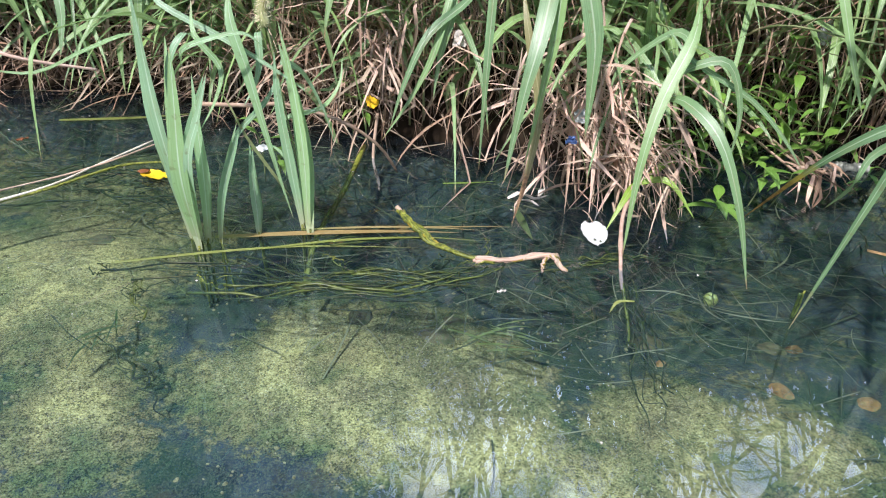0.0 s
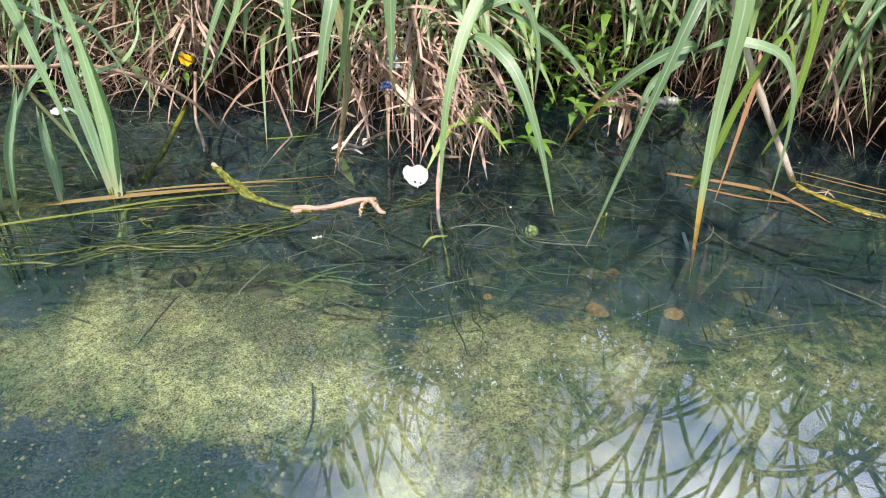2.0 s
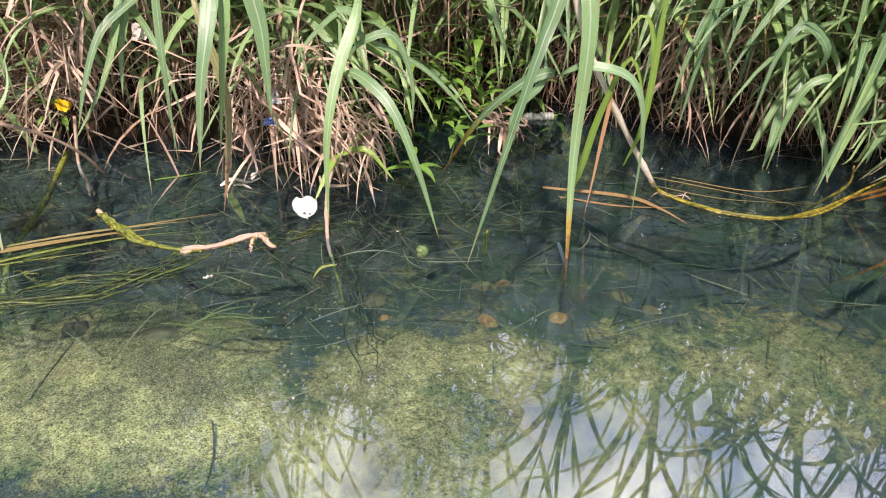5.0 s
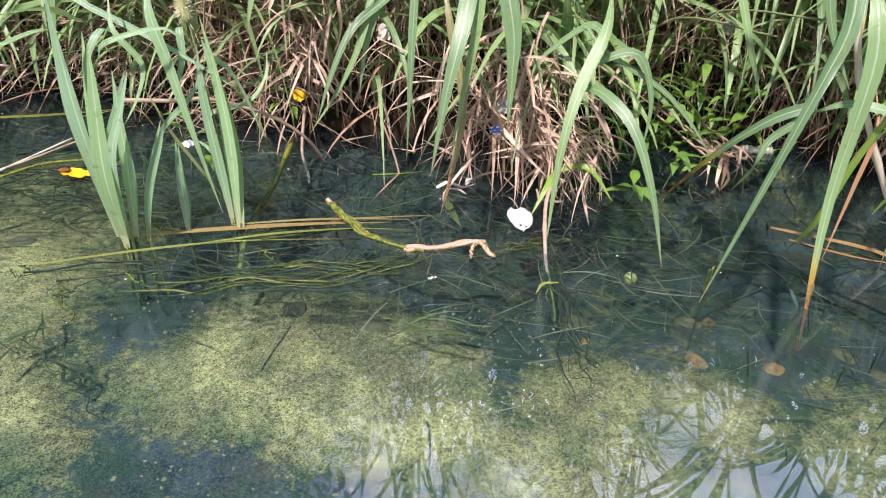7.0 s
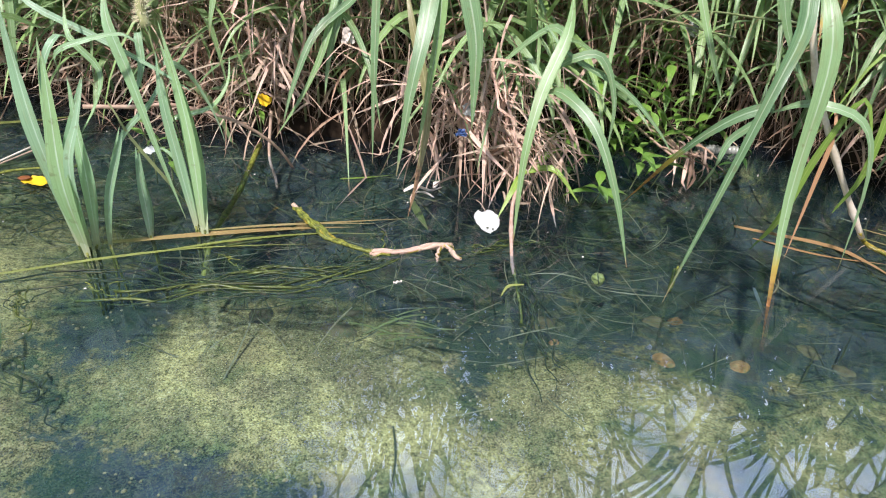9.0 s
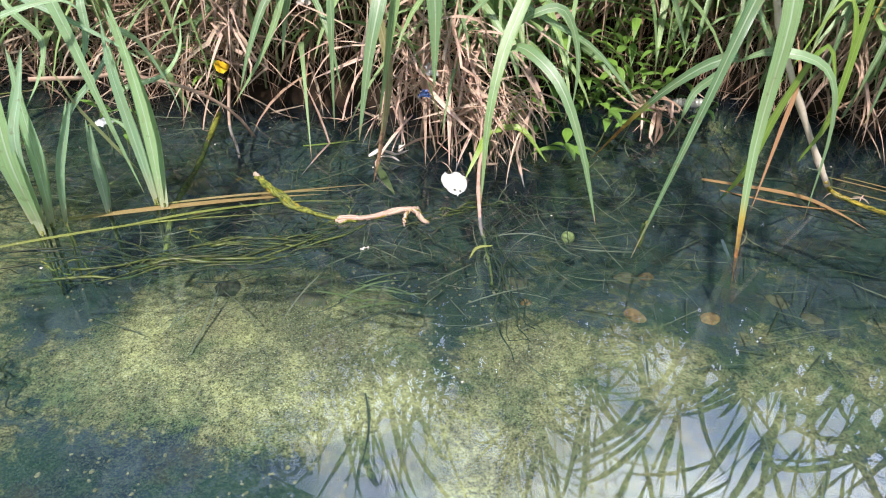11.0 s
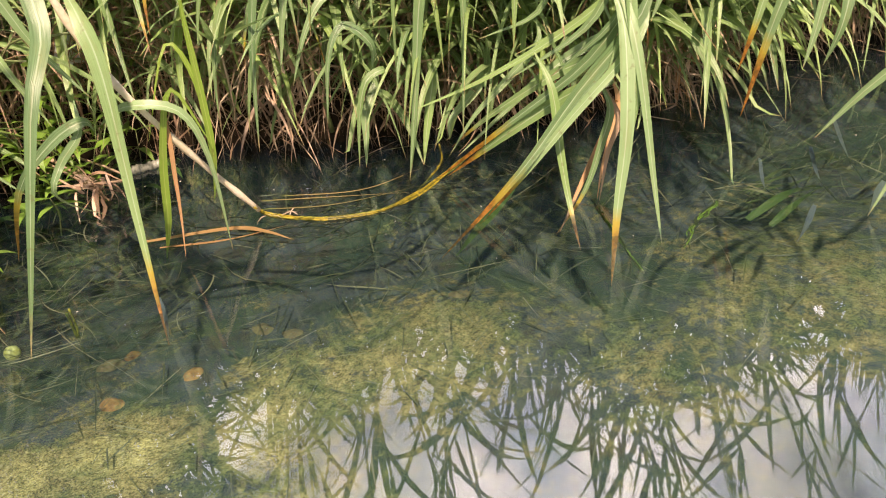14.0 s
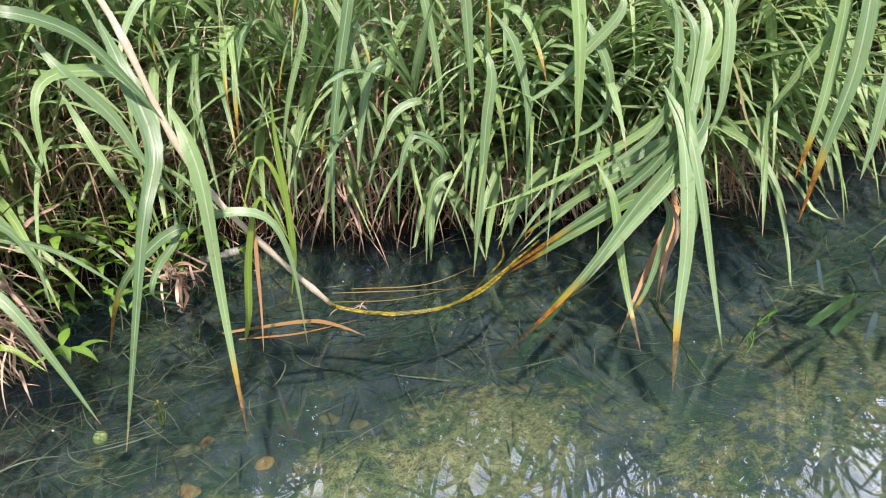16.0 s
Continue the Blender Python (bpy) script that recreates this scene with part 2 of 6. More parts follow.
seed_mat = plain("seed fluff", (0.5, 0.45, 0.25), (0.75, 0.7, 0.48), 60.0, 0.9)
seed_green = plain("seed head core", (0.35, 0.36, 0.14), (0.5, 0.5, 0.25), 60.0, 0.9)


def ground_material():
    m = Nodes("stream bed and bank soil")
    pos = m.node("TexCoord").outputs["Object"]
    z = m.node("SeparateXYZ", Vector=pos).outputs["Z"]
    big, mid, fine = m.noise(pos, 2.2, 4.0), m.noise(pos, 9.0, 5.0, 0.65), m.noise(pos, 250.0, 4.0, 0.75)
    blot = m.noise(pos, 4.6, 6.0, 0.7)
    cell = m.node("TexVoronoi", Vector=pos, Scale=330.0)
    grain = m.ramp(m.node("SeparateColor", Color=cell.outputs["Color"]).outputs[0], (0.1, (0.05, 0.044, 0.02)), (0.5, (0.3, 0.255, 0.1)), (0.85, (0.6, 0.5, 0.19)), (1.0, (0.95, 0.86, 0.5)))
    speck = m.math("ADD", m.math("MULTIPLY", fine, 0.66), m.math("MULTIPLY", m.noise(pos, 70.0, 4.0, 0.75), 0.34))
    algae = m.ramp(speck, (0.41, (0.045, 0.042, 0.014)), (0.49, (0.48, 0.4, 0.115)), (0.57, (1.0, 0.84, 0.29)))
    gravel = m.mix(m.ramp(mid, (0.35, grey(0.3)), (0.65, grey(0.85))), grain, algae)
    gravel = m.mix(m.ramp(blot, (0.4, grey(0.7)), (0.52, grey(0.0))), gravel, m.ramp(speck, (0.42, (0.018, 0.022, 0.01)), (0.6, (0.2, 0.19, 0.08))))
    gravel = m.mix(m.ramp(m.noise(pos, 3.3, 5.0, 0.65), (0.5, grey(0.0)), (0.62, grey(0.6))), gravel, m.ramp(speck, (0.42, (0.04, 0.03, 0.012)), (0.6, (0.42, 0.32, 0.14))))
    gravel = m.mix(m.ramp(m.noise(pos, 6.1, 5.0, 0.65), (0.56, grey(0.0)), (0.68, grey(0.6))), gravel, m.ramp(speck, (0.42, (0.015, 0.03, 0.008)), (0.6, (0.22, 0.27, 0.08))))
    fleck = m.node("TexVoronoi", Vector=pos, Scale=210.0)
    lit = m.math("MULTIPLY", m.ramp(fleck.outputs["Distance"], (0.16, grey(1.0)), (0.3, grey(0.0))), m.ramp(m.node("SeparateColor", Color=fleck.outputs["Color"]).outputs[1], (0.6, grey(0.0)), (0.7, grey(1.0))))
    gravel = m.mix(m.math("MULTIPLY", lit, 0.8), gravel, (1.0, 0.88, 0.34))
    silt = m.mix(m.ramp(fine, (0.48, grey(0.0)), (0.66, grey(0.6))), m.ramp(mid, (0.34, (0.008, 0.018, 0.022)), (0.66, (0.06, 0.084, 0.088))), (0.17, 0.17, 0.08))
    silt = m.mix(m.ramp(m.noise(pos, 5.2, 6.0, 0.7), (0.45, grey(0.0)), (0.56, grey(0.8))), silt, m.mix(fine, (0.004, 0.02, 0.011), (0.05, 0.1, 0.04)))
    silt = m.mix(m.ramp(m.noise(pos, 7.9, 6.0, 0.7), (0.54, grey(0.0)), (0.64, grey(0.7))), silt, m.mix(fine, (0.02, 0.017, 0.009), (0.11, 0.085, 0.043)))
    silt = m.mix(m.ramp(speck, (0.46, grey(0.0)), (0.62, grey(0.5))), silt, m.mix(mid, (0.09, 0.11, 0.06), (0.26, 0.24, 0.13)))
    # drifts of pale algae gravel on the dark silt
    drift = None
    swirl = m.node("TexNoise", Vector=pos, Scale=2.3, Detail=3.0).outputs["Color"]
    shift = m.node("VectorMath")
    shift.operation = "SCALE"
    shift.inputs["Scale"].default_value = 0.26
    m.set(shift, 0, swirl)
    moved = m.node("VectorMath")
    moved.operation = "ADD"
    m.set(moved, 0, pos)
    m.set(moved, 1, shift.outputs["Vector"])
    back = m.node("VectorMath")
    back.operation = "SUBTRACT"
    m.set(back, 0, moved.outputs["Vector"])
    back.inputs[1].default_value = (0.13, 0.13, 0.13)
    bent_pos = back.outputs["Vector"]

    def patch(x, y, rx, ry, gain, sink=0.0):
        """Falls from gain in the middle of an oval to zero on its rim, and below zero outside."""
        off = m.node("VectorMath")
        off.operation = "SUBTRACT"
        m.set(off, 0, bent_pos)
        off.inputs[1].default_value = (x, y, 0)
        oval = m.node("VectorMath")
        oval.operation = "MULTIPLY"
        m.set(oval, 0, off.outputs["Vector"])
        oval.inputs[1].default_value = (1 / rx, 1 / ry, 0)
        far = m.node("VectorMath")
        far.operation = "LENGTH"
        m.set(far, 0, oval.outputs["Vector"])
        return m.math("MULTIPLY_ADD", m.math("SUBTRACT", 1.0, far.outputs["Value"]), gain, -sink)

    for oval in ((-0.14, 1.12, 0.42, 0.28, 2.0), (0.06, 0.95, 0.36, 0.24, 1.3), (0.48, 1.05, 0.18, 0.16, 1.3), (0.3, 0.72, 0.36, 0.3, 0.9), (-0.98, 1.42, 0.42, 0.6, 0.9, 0.1), (-0.7, 0.93, 0.22, 0.28, 0.8, 0.1),
                 (-1.7, 1.2, 0.55, 0.75, 0.9), (1.05, 0.86, 0.5, 0.3, 0.9, 0.45), (1.36, 0.78, 0.5, 0.4, 0.8, 0.5), (-1.2, 1.9, 0.4, 0.25, 0.5), (0.75, 0.6, 0.4, 0.4, 0.9, 0.4), (0.76, 0.98, 0.22, 0.2, 1.0, 0.35), (2.0, 0.3, 1.0, 0.6, 0.5, 0.45)):
        one = patch(*oval)
        drift = one if drift is None else m.math("MAXIMUM", drift, one)
    # dark bed off the drifts: silt, plus depth and bank reflection painted in
    drift = m.math("MAXIMUM", drift, -0.35)
    # darker gaps; the narrow third one paints a stem's reflection and roots
    for oval in ((-0.5, 1.17, 0.22, 0.36, 0.36), (-0.26, 0.8, 0.32, 0.16, 0.3), (0.28, 1.0, 0.08, 0.24, 0.6), (0.08, 0.7, 0.2, 0.12, 0.5), (-0.06, 0.74, 0.3, 0.15, 0.4)):
        drift = m.math("SUBTRACT", drift, m.math("MAXIMUM", patch(*oval), 0.0))
    cover = m.math("ADD", m.math("MULTIPLY_ADD", drift, 1.0, 0.22), m.math("MULTIPLY", m.math("SUBTRACT", big, 0.5), 1.3))
    cover = m.math("ADD", cover, m.math("MULTIPLY", m.math("SUBTRACT", m.noise(pos, 24.0, 9.0, 0.8), 0.5), 2.2))
    moss = m.mix(m.ramp(mid, (0.4, grey(0.0)), (0.6, grey(1.0))), m.ramp(speck, (0.42, (0.012, 0.028, 0.012)), (0.58, (0.19, 0.23, 0.075))), m.ramp(speck, (0.42, (0.025, 0.027, 0.01)), (0.58, (0.36, 0.29, 0.11))))
    bed = m.mix(m.ramp(cover, (-0.5, grey(0.0)), (0.2, grey(1.0))), silt, moss)
    bed = m.mix(m.ramp(cover, (0.15, grey(0.0)), (0.95, grey(1.0))), bed, gravel)
    soil = m.ramp(mid, (0.3, (0.012, 0.008, 0.005)), (0.7, (0.045, 0.03, 0.018)))
    col = m.mix(m.ramp(m.math("ADD", m.math("MULTIPLY", z, 8.0), 1.0), (0.3, grey(0.0)), (0.7, grey(1.0))), bed, soil)
    h = m.math("MULTIPLY", fine, m.math("MULTIPLY_ADD", m.ramp(cover, (0.3, grey(0.0)), (0.95, grey(1.0))), 0.5, 0.05))
    bs = m.node("BsdfPrincipled", Base_Color=col, Roughness=0.9, Normal=m.bump(h, 0.25, 0.004))
    bs.inputs["Specular IOR Level"].default_value = 0.15
    return m.end(bs.outputs[0])


def water_material():
    """Clear greenish water: a Fresnel mirror over a tinted, slightly milky body."""
    m = Nodes("stream water")
    pos = m.node("TexCoord").outputs["Object"]
    wave = m.node("TexNoise", Vector=pos, Scale=3.5, Detail=2.0).outputs["Color"]
    tilt = m.node("VectorMath")
    tilt.operation = "MULTIPLY_ADD"
    m.set(tilt, 0, wave)
    tilt.inputs[1].default_value, tilt.inputs[2].default_value = (0.014, 0.014, 0.0), (-0.007, -0.007, 1.0)
    level = m.node("VectorMath")
    level.operation = "NORMALIZE"
    m.set(level, 0, tilt.outputs["Vector"])
    nrm = level.outputs["Vector"]
    clear = m.node("BsdfTransparent", Color=(0.72, 0.83, 0.93, 1))
    milk = m.node("BsdfDiffuse", Color=(0.06, 0.15, 0.25, 1))
    body = m.node("MixShader", Fac=0.036)
    m.tree.links.new(clear.outputs[0], body.inputs[1])
    m.tree.links.new(milk.outputs[0], body.inputs[2])
    gloss = m.node("BsdfGlossy", Roughness=0.0, Normal=nrm)
    facing = m.node("LayerWeight", Blend=0.5, Normal=nrm).outputs["Facing"]
    top = m.node("MixShader", Fac=m.math("MULTIPLY_ADD", m.math("POWER", facing, 5.0), 0.92, 0.068))
    m.tree.links.new(body.outputs[0], top.inputs[1])
    m.tree.links.new(gloss.outputs[0], top.inputs[2])
    return m.end(top.outputs[0])


ground_mat, water_mat = ground_material(), water_material()

# ---- plan: the far shore, the bed and the bank ----
SHORE_X = (-60, -6, -2.5, -1.6, -1.1, -0.6, -0.1, 0.35, 0.76, 1.0, 1.26, 1.6, 1.8, 2.2, 2.45, 2.7, 2.9, 3.3, 3.7, 4.3, 6, 12, 60)
SHORE_Y = (8, 3.1, 2.6, 2.45, 2.55, 2.24, 2.07, 1.9, 2.05, 2.2, 2.15, 1.8, 1.55, 1.42, 1.2, 1.02, 1.12, 1.1, 0.95, 0.7, 0.2, -1.6, -15)


def shore(x):
    return np.interp(x, SHORE_X, SHORE_Y)


def crest(x):
    """The height up to which the growth of the bank is dense."""
    return np.interp(x, (-2, -0.6, -0.3, 0, 0.3, 1.2, 1.6, 2.2, 2.7, 3.3, 4.6), (1.8, 1.65, 1.3, 1.0, 0.82, 0.8, 0.75, 0.72, 0.95, 1.35, 1.8))


def waves(x, y):
    return 0.5 * np.sin(3.1 * x + 1.7 * y) + 0.3 * np.sin(7.3 * x - 5.1 * y + 1.0) + 0.2 * np.sin(13.7 * y + 9.1 * x + 2.0)


def ground_z(x, y):
    x, y = np.asarray(x, float), np.asarray(y, float)
    d = y - shore(x)
    soft = lambda a: np.clip(a, 0, 1) ** 2 * (3 - 2 * np.clip(a, 0, 1))
    bank = 0.03 + 0.30 * (1 - np.exp(-np.maximum(d, 0) / 0.35)) + 0.03 * waves(x * 1.7, y * 1.7) * soft(d / 0.3)
    bed = -0.04 - 0.22 * (1 - np.exp(np.minimum(d, 0) / 0.16))
    bed = bed + 0.05 * soft((-d - 0.35) / 0.7) + 0.045 * soft((0.35 - x) / 0.5) + 0.03 * soft((-x - 0.45) / 0.4) - 0.035 * soft((x - 0.5) / 0.4) + 0.008 * waves(x, y)
    near = 0.45 * soft((-d - 2.7) / 0.7)
    return np.where(d > 0, bank, bed + near)


def bank_out(x):
    """The level direction from the bank to the water."""
    g = (shore(x + 0.15) - shore(x - 0.15)) / 0.3
    v = Vector((g, -1, 0))
    return v.normalized()


# ---- mesh helpers ----
class Sheet:
    """Gathers vertices, faces and uv places for one mesh."""

    def __init__(self):
        self.v, self.f, self.uv, self.n = [], [], [], 0

    def add(self, verts, faces, uvs):
        self.v.append(np.asarray(verts, float))
        self.uv.append(np.asarray(uvs, float))
        self.f.extend([tuple(i + self.n for i in f) for f in faces])
        self.n += len(verts)

    def mesh(self, name, mat, origin=(0, 0, 0), smooth=True):
        me = bpy.data.meshes.new(name)
        verts = np.concatenate(self.v) - np.array(origin)
        me.from_pydata(verts.tolist(), [], self.f)
        layer = me.uv_layers.new(name="UVMap")
        loops = np.empty(len(me.loops), int)
        me.loops.foreach_get("vertex_index", loops)
        layer.data.foreach_set("uv", np.concatenate(self.uv)[loops].astype(np.float32).ravel())
        if smooth:
            me.polygons.foreach_set("use_smooth", [True] * len(me.polygons))
        me.materials.append(mat)
        me.update()
        return me


def spline(points, n):
    """n + 1 places on a smooth curve through the points."""
    p = np.array(points, float)
    if len(p) == 2:
        s = np.linspace(0, 1, n + 1)[:, None]
        return p[0] * (1 - s) + p[1] * s
    q = np.vstack([2 * p[0] - p[1], p, 2 * p[-1] - p[-2]])
    out = []
    for a in np.linspace(0, len(p) - 1, n + 1):
        i = min(int(a), len(p) - 2)
        t = a - i
        p0, p1, p2, p3 = q[i], q[i + 1], q[i + 2], q[i + 3]
        out.append(0.5 * (2 * p1 + (p2 - p0) * t + (2 * p0 - 5 * p1 + 4 * p2 - p3) * t * t + (3 * p1 - p0 - 3 * p2 + p3) * t ** 3))
    return np.array(out)


def unit(a):
    return a / np.maximum(np.linalg.norm(a, axis=-1, keepdims=True), 1e-9)


def ribbon(sheet, line, width, face=(0, -0.8, 0.6), twist=0.0, foot=0.55, crease=0.22, sharp=1.0):
    """A grass blade along line: narrow foot, widest in the first half, long point, folded along its midrib."""
    n = len(line) - 1
    s = np.linspace(0, 1, n + 1)
    tang = unit(np.gradient(line, axis=0))
    f = np.tile(np.array(face, float), (n + 1, 1))
    side = unit(np.cross(tang, f))
    up = unit(np.cross(side, tang))
    ang = twist * s[:, None]
    side, up = side * np.cos(ang) + up * np.sin(ang), up * np.cos(ang) - side * np.sin(ang)
    w = width * 0.5 * (foot + (1 - foot) * np.minimum(1, s / 0.3)) * np.clip((1 - s) / 0.55, 0, 1) ** (0.75 * sharp)
    w = np.maximum(w, width * 0.015)[:, None]
    rim = up * w * crease
    verts = np.stack([line - side * w + rim, line, line + side * w + rim], 1).reshape(-1, 3)
    uvs = np.stack([np.stack([np.full(n + 1, a), s], 1) for a in (0.0, 0.5, 1.0)], 1).reshape(-1, 2)
    faces = []
    for i in range(n):
        a = 3 * i
        faces += [(a, a + 1, a + 4, a + 3), (a + 1, a + 2, a + 5, a + 4)]
    sheet.add(verts, faces, uvs)


def tube(sheet, line, radius, sides=6, nodes=0, taper=1.0):
    """A round stem along line; nodes: swollen rings on it."""
    n = len(line) - 1
    s = np.linspace(0, 1, n + 1)
    tang = unit(np.gradient(line, axis=0))
    ref = np.array((0.31, 0.2, 0.93)) if abs(tang[0][2]) < 0.8 else np.array((1.0, 0.2, 0.1))
    a = unit(np.cross(tang, ref))
    b = np.cross(tang, a)
    r = radius * (1 + (taper - 1) * s)
    if nodes:
        r = r * (1 + 0.35 * np.exp(-((((s * nodes) % 1) - 0.5) / 0.08) ** 2))
    verts, uvs = [], []
    for k in range(sides):
        t = 2 * math.pi * k / sides
        verts.append(line + (a * math.cos(t) + b * math.sin(t)) * r[:, None])
        uvs.append(np.stack([np.full(n + 1, k / sides), s], 1))
    verts = np.stack(verts, 1).reshape(-1, 3)
    faces = []
    for i in range(n):
        for k in range(sides):
            faces.append((i * sides + k, i * sides + (k + 1) % sides, (i + 1) * sides + (k + 1) % sides, (i + 1) * sides + k))
    faces.append(tuple(reversed(range(sides))))
    faces.append(tuple(n * sides + k for k in range(sides)))
    sheet.add(verts, faces, np.stack(uvs, 1).reshape(-1, 2))


def piece(name, sheet, mat, parent=None, label="", smooth=True):
    """Links a sheet as one mesh object, under its thing when there is one."""
    origin = parent.location if parent else (0, 0, 0)
    ob = new(name, sheet.mesh(name, mat, origin, smooth))
    if parent:
        ob.parent = parent
    return tagged(ob, label)


def thing(name, label, category, place, group=""):
    ob = new(name)
    ob.empty_display_size = 0.05
    ob.location = place
    return tagged(ob, label, category, group)


def blob(sheet, centre, size, seed, rough=0.18, rings=7, seg=12, spin=0.0):
    """A worn stone or fruit: a squashed ball with an uneven skin."""
    verts, uvs, faces = [], [], []
    for i in range(rings + 1):
        th = math.pi * i / rings
        for k in range(seg):
            ph = 2 * math.pi * k / seg
            d = Vector((math.sin(th) * math.cos(ph), math.sin(th) * math.sin(ph), math.cos(th)))
            q = 1 + rough * noise.noise(d * 1.6 + Vector((seed * 3.7, seed, 0)))
            x, y, z = d.x * size[0] * q, d.y * size[1] * q, d.z * size[2] * q
            verts.append((centre[0] + x * math.cos(spin) - y * math.sin(spin), centre[1] + x * math.sin(spin) + y * math.cos(spin), centre[2] + z))
            uvs.append((k / seg, i / rings))
    for i in range(rings):
        for k in range(seg):
            faces.append((i * seg + k, (i + 1) * seg + k, (i + 1) * seg + (k + 1) % seg, i * seg + (k + 1) % seg))
    sheet.add(verts, faces, uvs)


# ---- setting ----
def axis(a, b, step, far):
    fine = np.arange(a, b + step / 2, step)
    grow = step * np.cumsum(1.28 ** np.arange(1, 40))
    grow = grow[grow < far]
    return np.concatenate([(a - grow)[::-1], fine, b + grow])


def grid_sheet(xs, ys, height):
    sheet = Sheet()
    gx, gy = np.meshgrid(xs, ys)
    verts = np.stack([gx, gy, height(gx, gy)], -1).reshape(-1, 3)
    nx = len(xs)
    faces = [(j * nx + i, j * nx + i + 1, (j + 1) * nx + i + 1, (j + 1) * nx + i) for j in range(len(ys) - 1) for i in range(nx - 1)]
    sheet.add(verts, faces, verts[:, :2])
    return sheet


ground = piece("ground", grid_sheet(axis(-2.2, 4.4, 0.035, 300), axis(-1.0, 3.2, 0.035, 300), ground_z), ground_mat)
tagged(ground, "stream bed of algae-covered gravel rising to a dark soil bank", "ground", kind="structure")
water = piece("water", grid_sheet(axis(-3, 5, 2.0, 60), axis(-4, 5, 3.0, 40), lambda x, y: x * 0.0), water_mat)
tagged(water, "still greenish stream water reflecting sky and grass", "water", kind="structure")


# ---- reed grass along the water ----
def reed(name, label):
    return dict(name=name, label=label, blades=[])


def blade(plant, *points, width=0.025, mat=None):
    plant["blades"].append((points, width, mat))


def plant_reed(plant):
    """Turns the gathered blades into one thing with its culms."""
    pts = np.array([b[0][0] for b in plant["blades"]])
    c = pts.mean(0)
    wading = plant["name"] == "water_reed"
    if wading:
        low = pts[pts[:, 2] < 0.05]
        c = low.mean(0)
        base = Vector((c[0], c[1], float(ground_z(c[0], c[1]))))
    else:
        out = bank_out(c[0])
        x, y = c[0] - out.x * 0.22, max(c[1], float(shore(c[0]))) + 0.12
        base = Vector((x, y, float(ground_z(x, y))))
    root = thing(plant["name"], plant["label"], "reed plant", base, "reeds at the water edge")
    high = pts[pts[:, 2] >= 0.05]
    for points, width, mat in plant["blades"]:
        sheet = Sheet()
        p0, p1 = np.array(points[0]), np.array(points[1])
        held = p0[2] >= 0.05
        if held:             # the sheath that carries the leaf runs back into the plant
            steep = p0[2] - p1[2] > 0.06
            points = (p0 + (p0 - p1) * 0.4 + np.array((0, 0.05, 0.03 if steep else -0.05)), *points)
        line = spline(points, 16)
        jig = np.linspace(0, 1, 17)[:, None]
        line = line + np.sin(jig * 7 + p0[0] * 31) * 0.0012
        ribbon(sheet, line, width, face=(-0.3 + 0.3 * math.sin(p0[0] * 57), -0.8, 0.55), twist=0.35 * math.sin(p0[1] * 91), foot=0.12 if held else 0.42)
        piece("blade", sheet, mat, root)
        if not held:
            stem = Sheet()
            foot = np.array((p0[0] * 0.85 + c[0] * 0.15, p0[1] + 0.01, base.z))
            tube(stem, spline([foot, p0 + np.array((0, 0, 0.01))], 5), 0.0026, 5)
            piece("culm", stem, stem_moss, root, "mossy underwater stem")
    if len(high) and not wading:
        for k, goal in enumerate((high.mean(0) + np.array((0, 0.06, 0.05)), high[int(np.argmax(high[:, 2]))] + np.array((0, 0.08, 0.1)))):
            stem = Sheet()
            knee = np.array(base) * 0.5 + goal * 0.5 + np.array((0.03 * k, 0.06, 0.1))
            tube(stem, spline([np.array(base), knee, goal], 12), 0.0038, 6, nodes=5, taper=0.6)
            piece("culm", stem, culm_mat, root)
    return root


plant = reed("water_reed", "pale green reed grass standing in shallow water with upright blades")
blade(plant, (-0.564, 1.338, 0.004), (-0.578, 1.306, 0.253), (-0.599, 1.330, 0.410), (-0.612, 1.346, 0.545), width=0.0517, mat=leaf_wade)
blade(plant, (-0.542, 1.310, 0.004), (-0.538, 1.269, 0.182), (-0.532, 1.271, 0.327), (-0.528, 1.284, 0.450), width=0.0396, mat=leaf_wade)
blade(plant, (-0.538, 1.321, 0.004), (-0.514, 1.257, 0.220), (-0.484, 1.258, 0.321), (-0.457, 1.267, 0.409), width=0.0231, mat=leaf_wade)
blade(plant, (-0.526, 1.332, 0.004), (-0.496, 1.285, 0.196), (-0.497, 1.285, 0.293), (-0.496, 1.296, 0.400), width=0.0264, mat=leaf_wade)
blade(plant, (-0.502, 1.342, 0.004), (-0.467, 1.306, 0.146), (-0.438, 1.316, 0.238), (-0.424, 1.331, 0.284), width=0.022, mat=leaf_wade)
blade(plant, (-0.538, 1.300, 0.0), (-0.552, 1.320, 0.137), (-0.539, 1.340, 0.251), (-0.496, 1.360, 0.379), width=0.03, mat=leaf_wade)
blade(plant, (-0.529, 1.330, 0.0), (-0.518, 1.347, 0.142), (-0.528, 1.363, 0.257), (-0.528, 1.380, 0.366), width=0.028, mat=leaf_wade)
blade(plant, (-0.575, 1.350, 0.03), (-0.579, 1.365, 0.2), (-0.583, 1.390, 0.334), (-0.588, 1.420, 0.44), width=0.034, mat=leaf_wade)
blade(plant, (-0.538, 1.376, 0.423), (-0.479, 1.376, 0.449), (-0.410, 1.377, 0.460), (-0.368, 1.379, 0.428), width=0.0121, mat=leaf_wade)
blade(plant, (-0.545, 1.417, 0.447), (-0.571, 1.385, 0.396), (-0.575, 1.362, 0.320), (-0.566, 1.344, 0.265), width=0.0176, mat=leaf_wade)
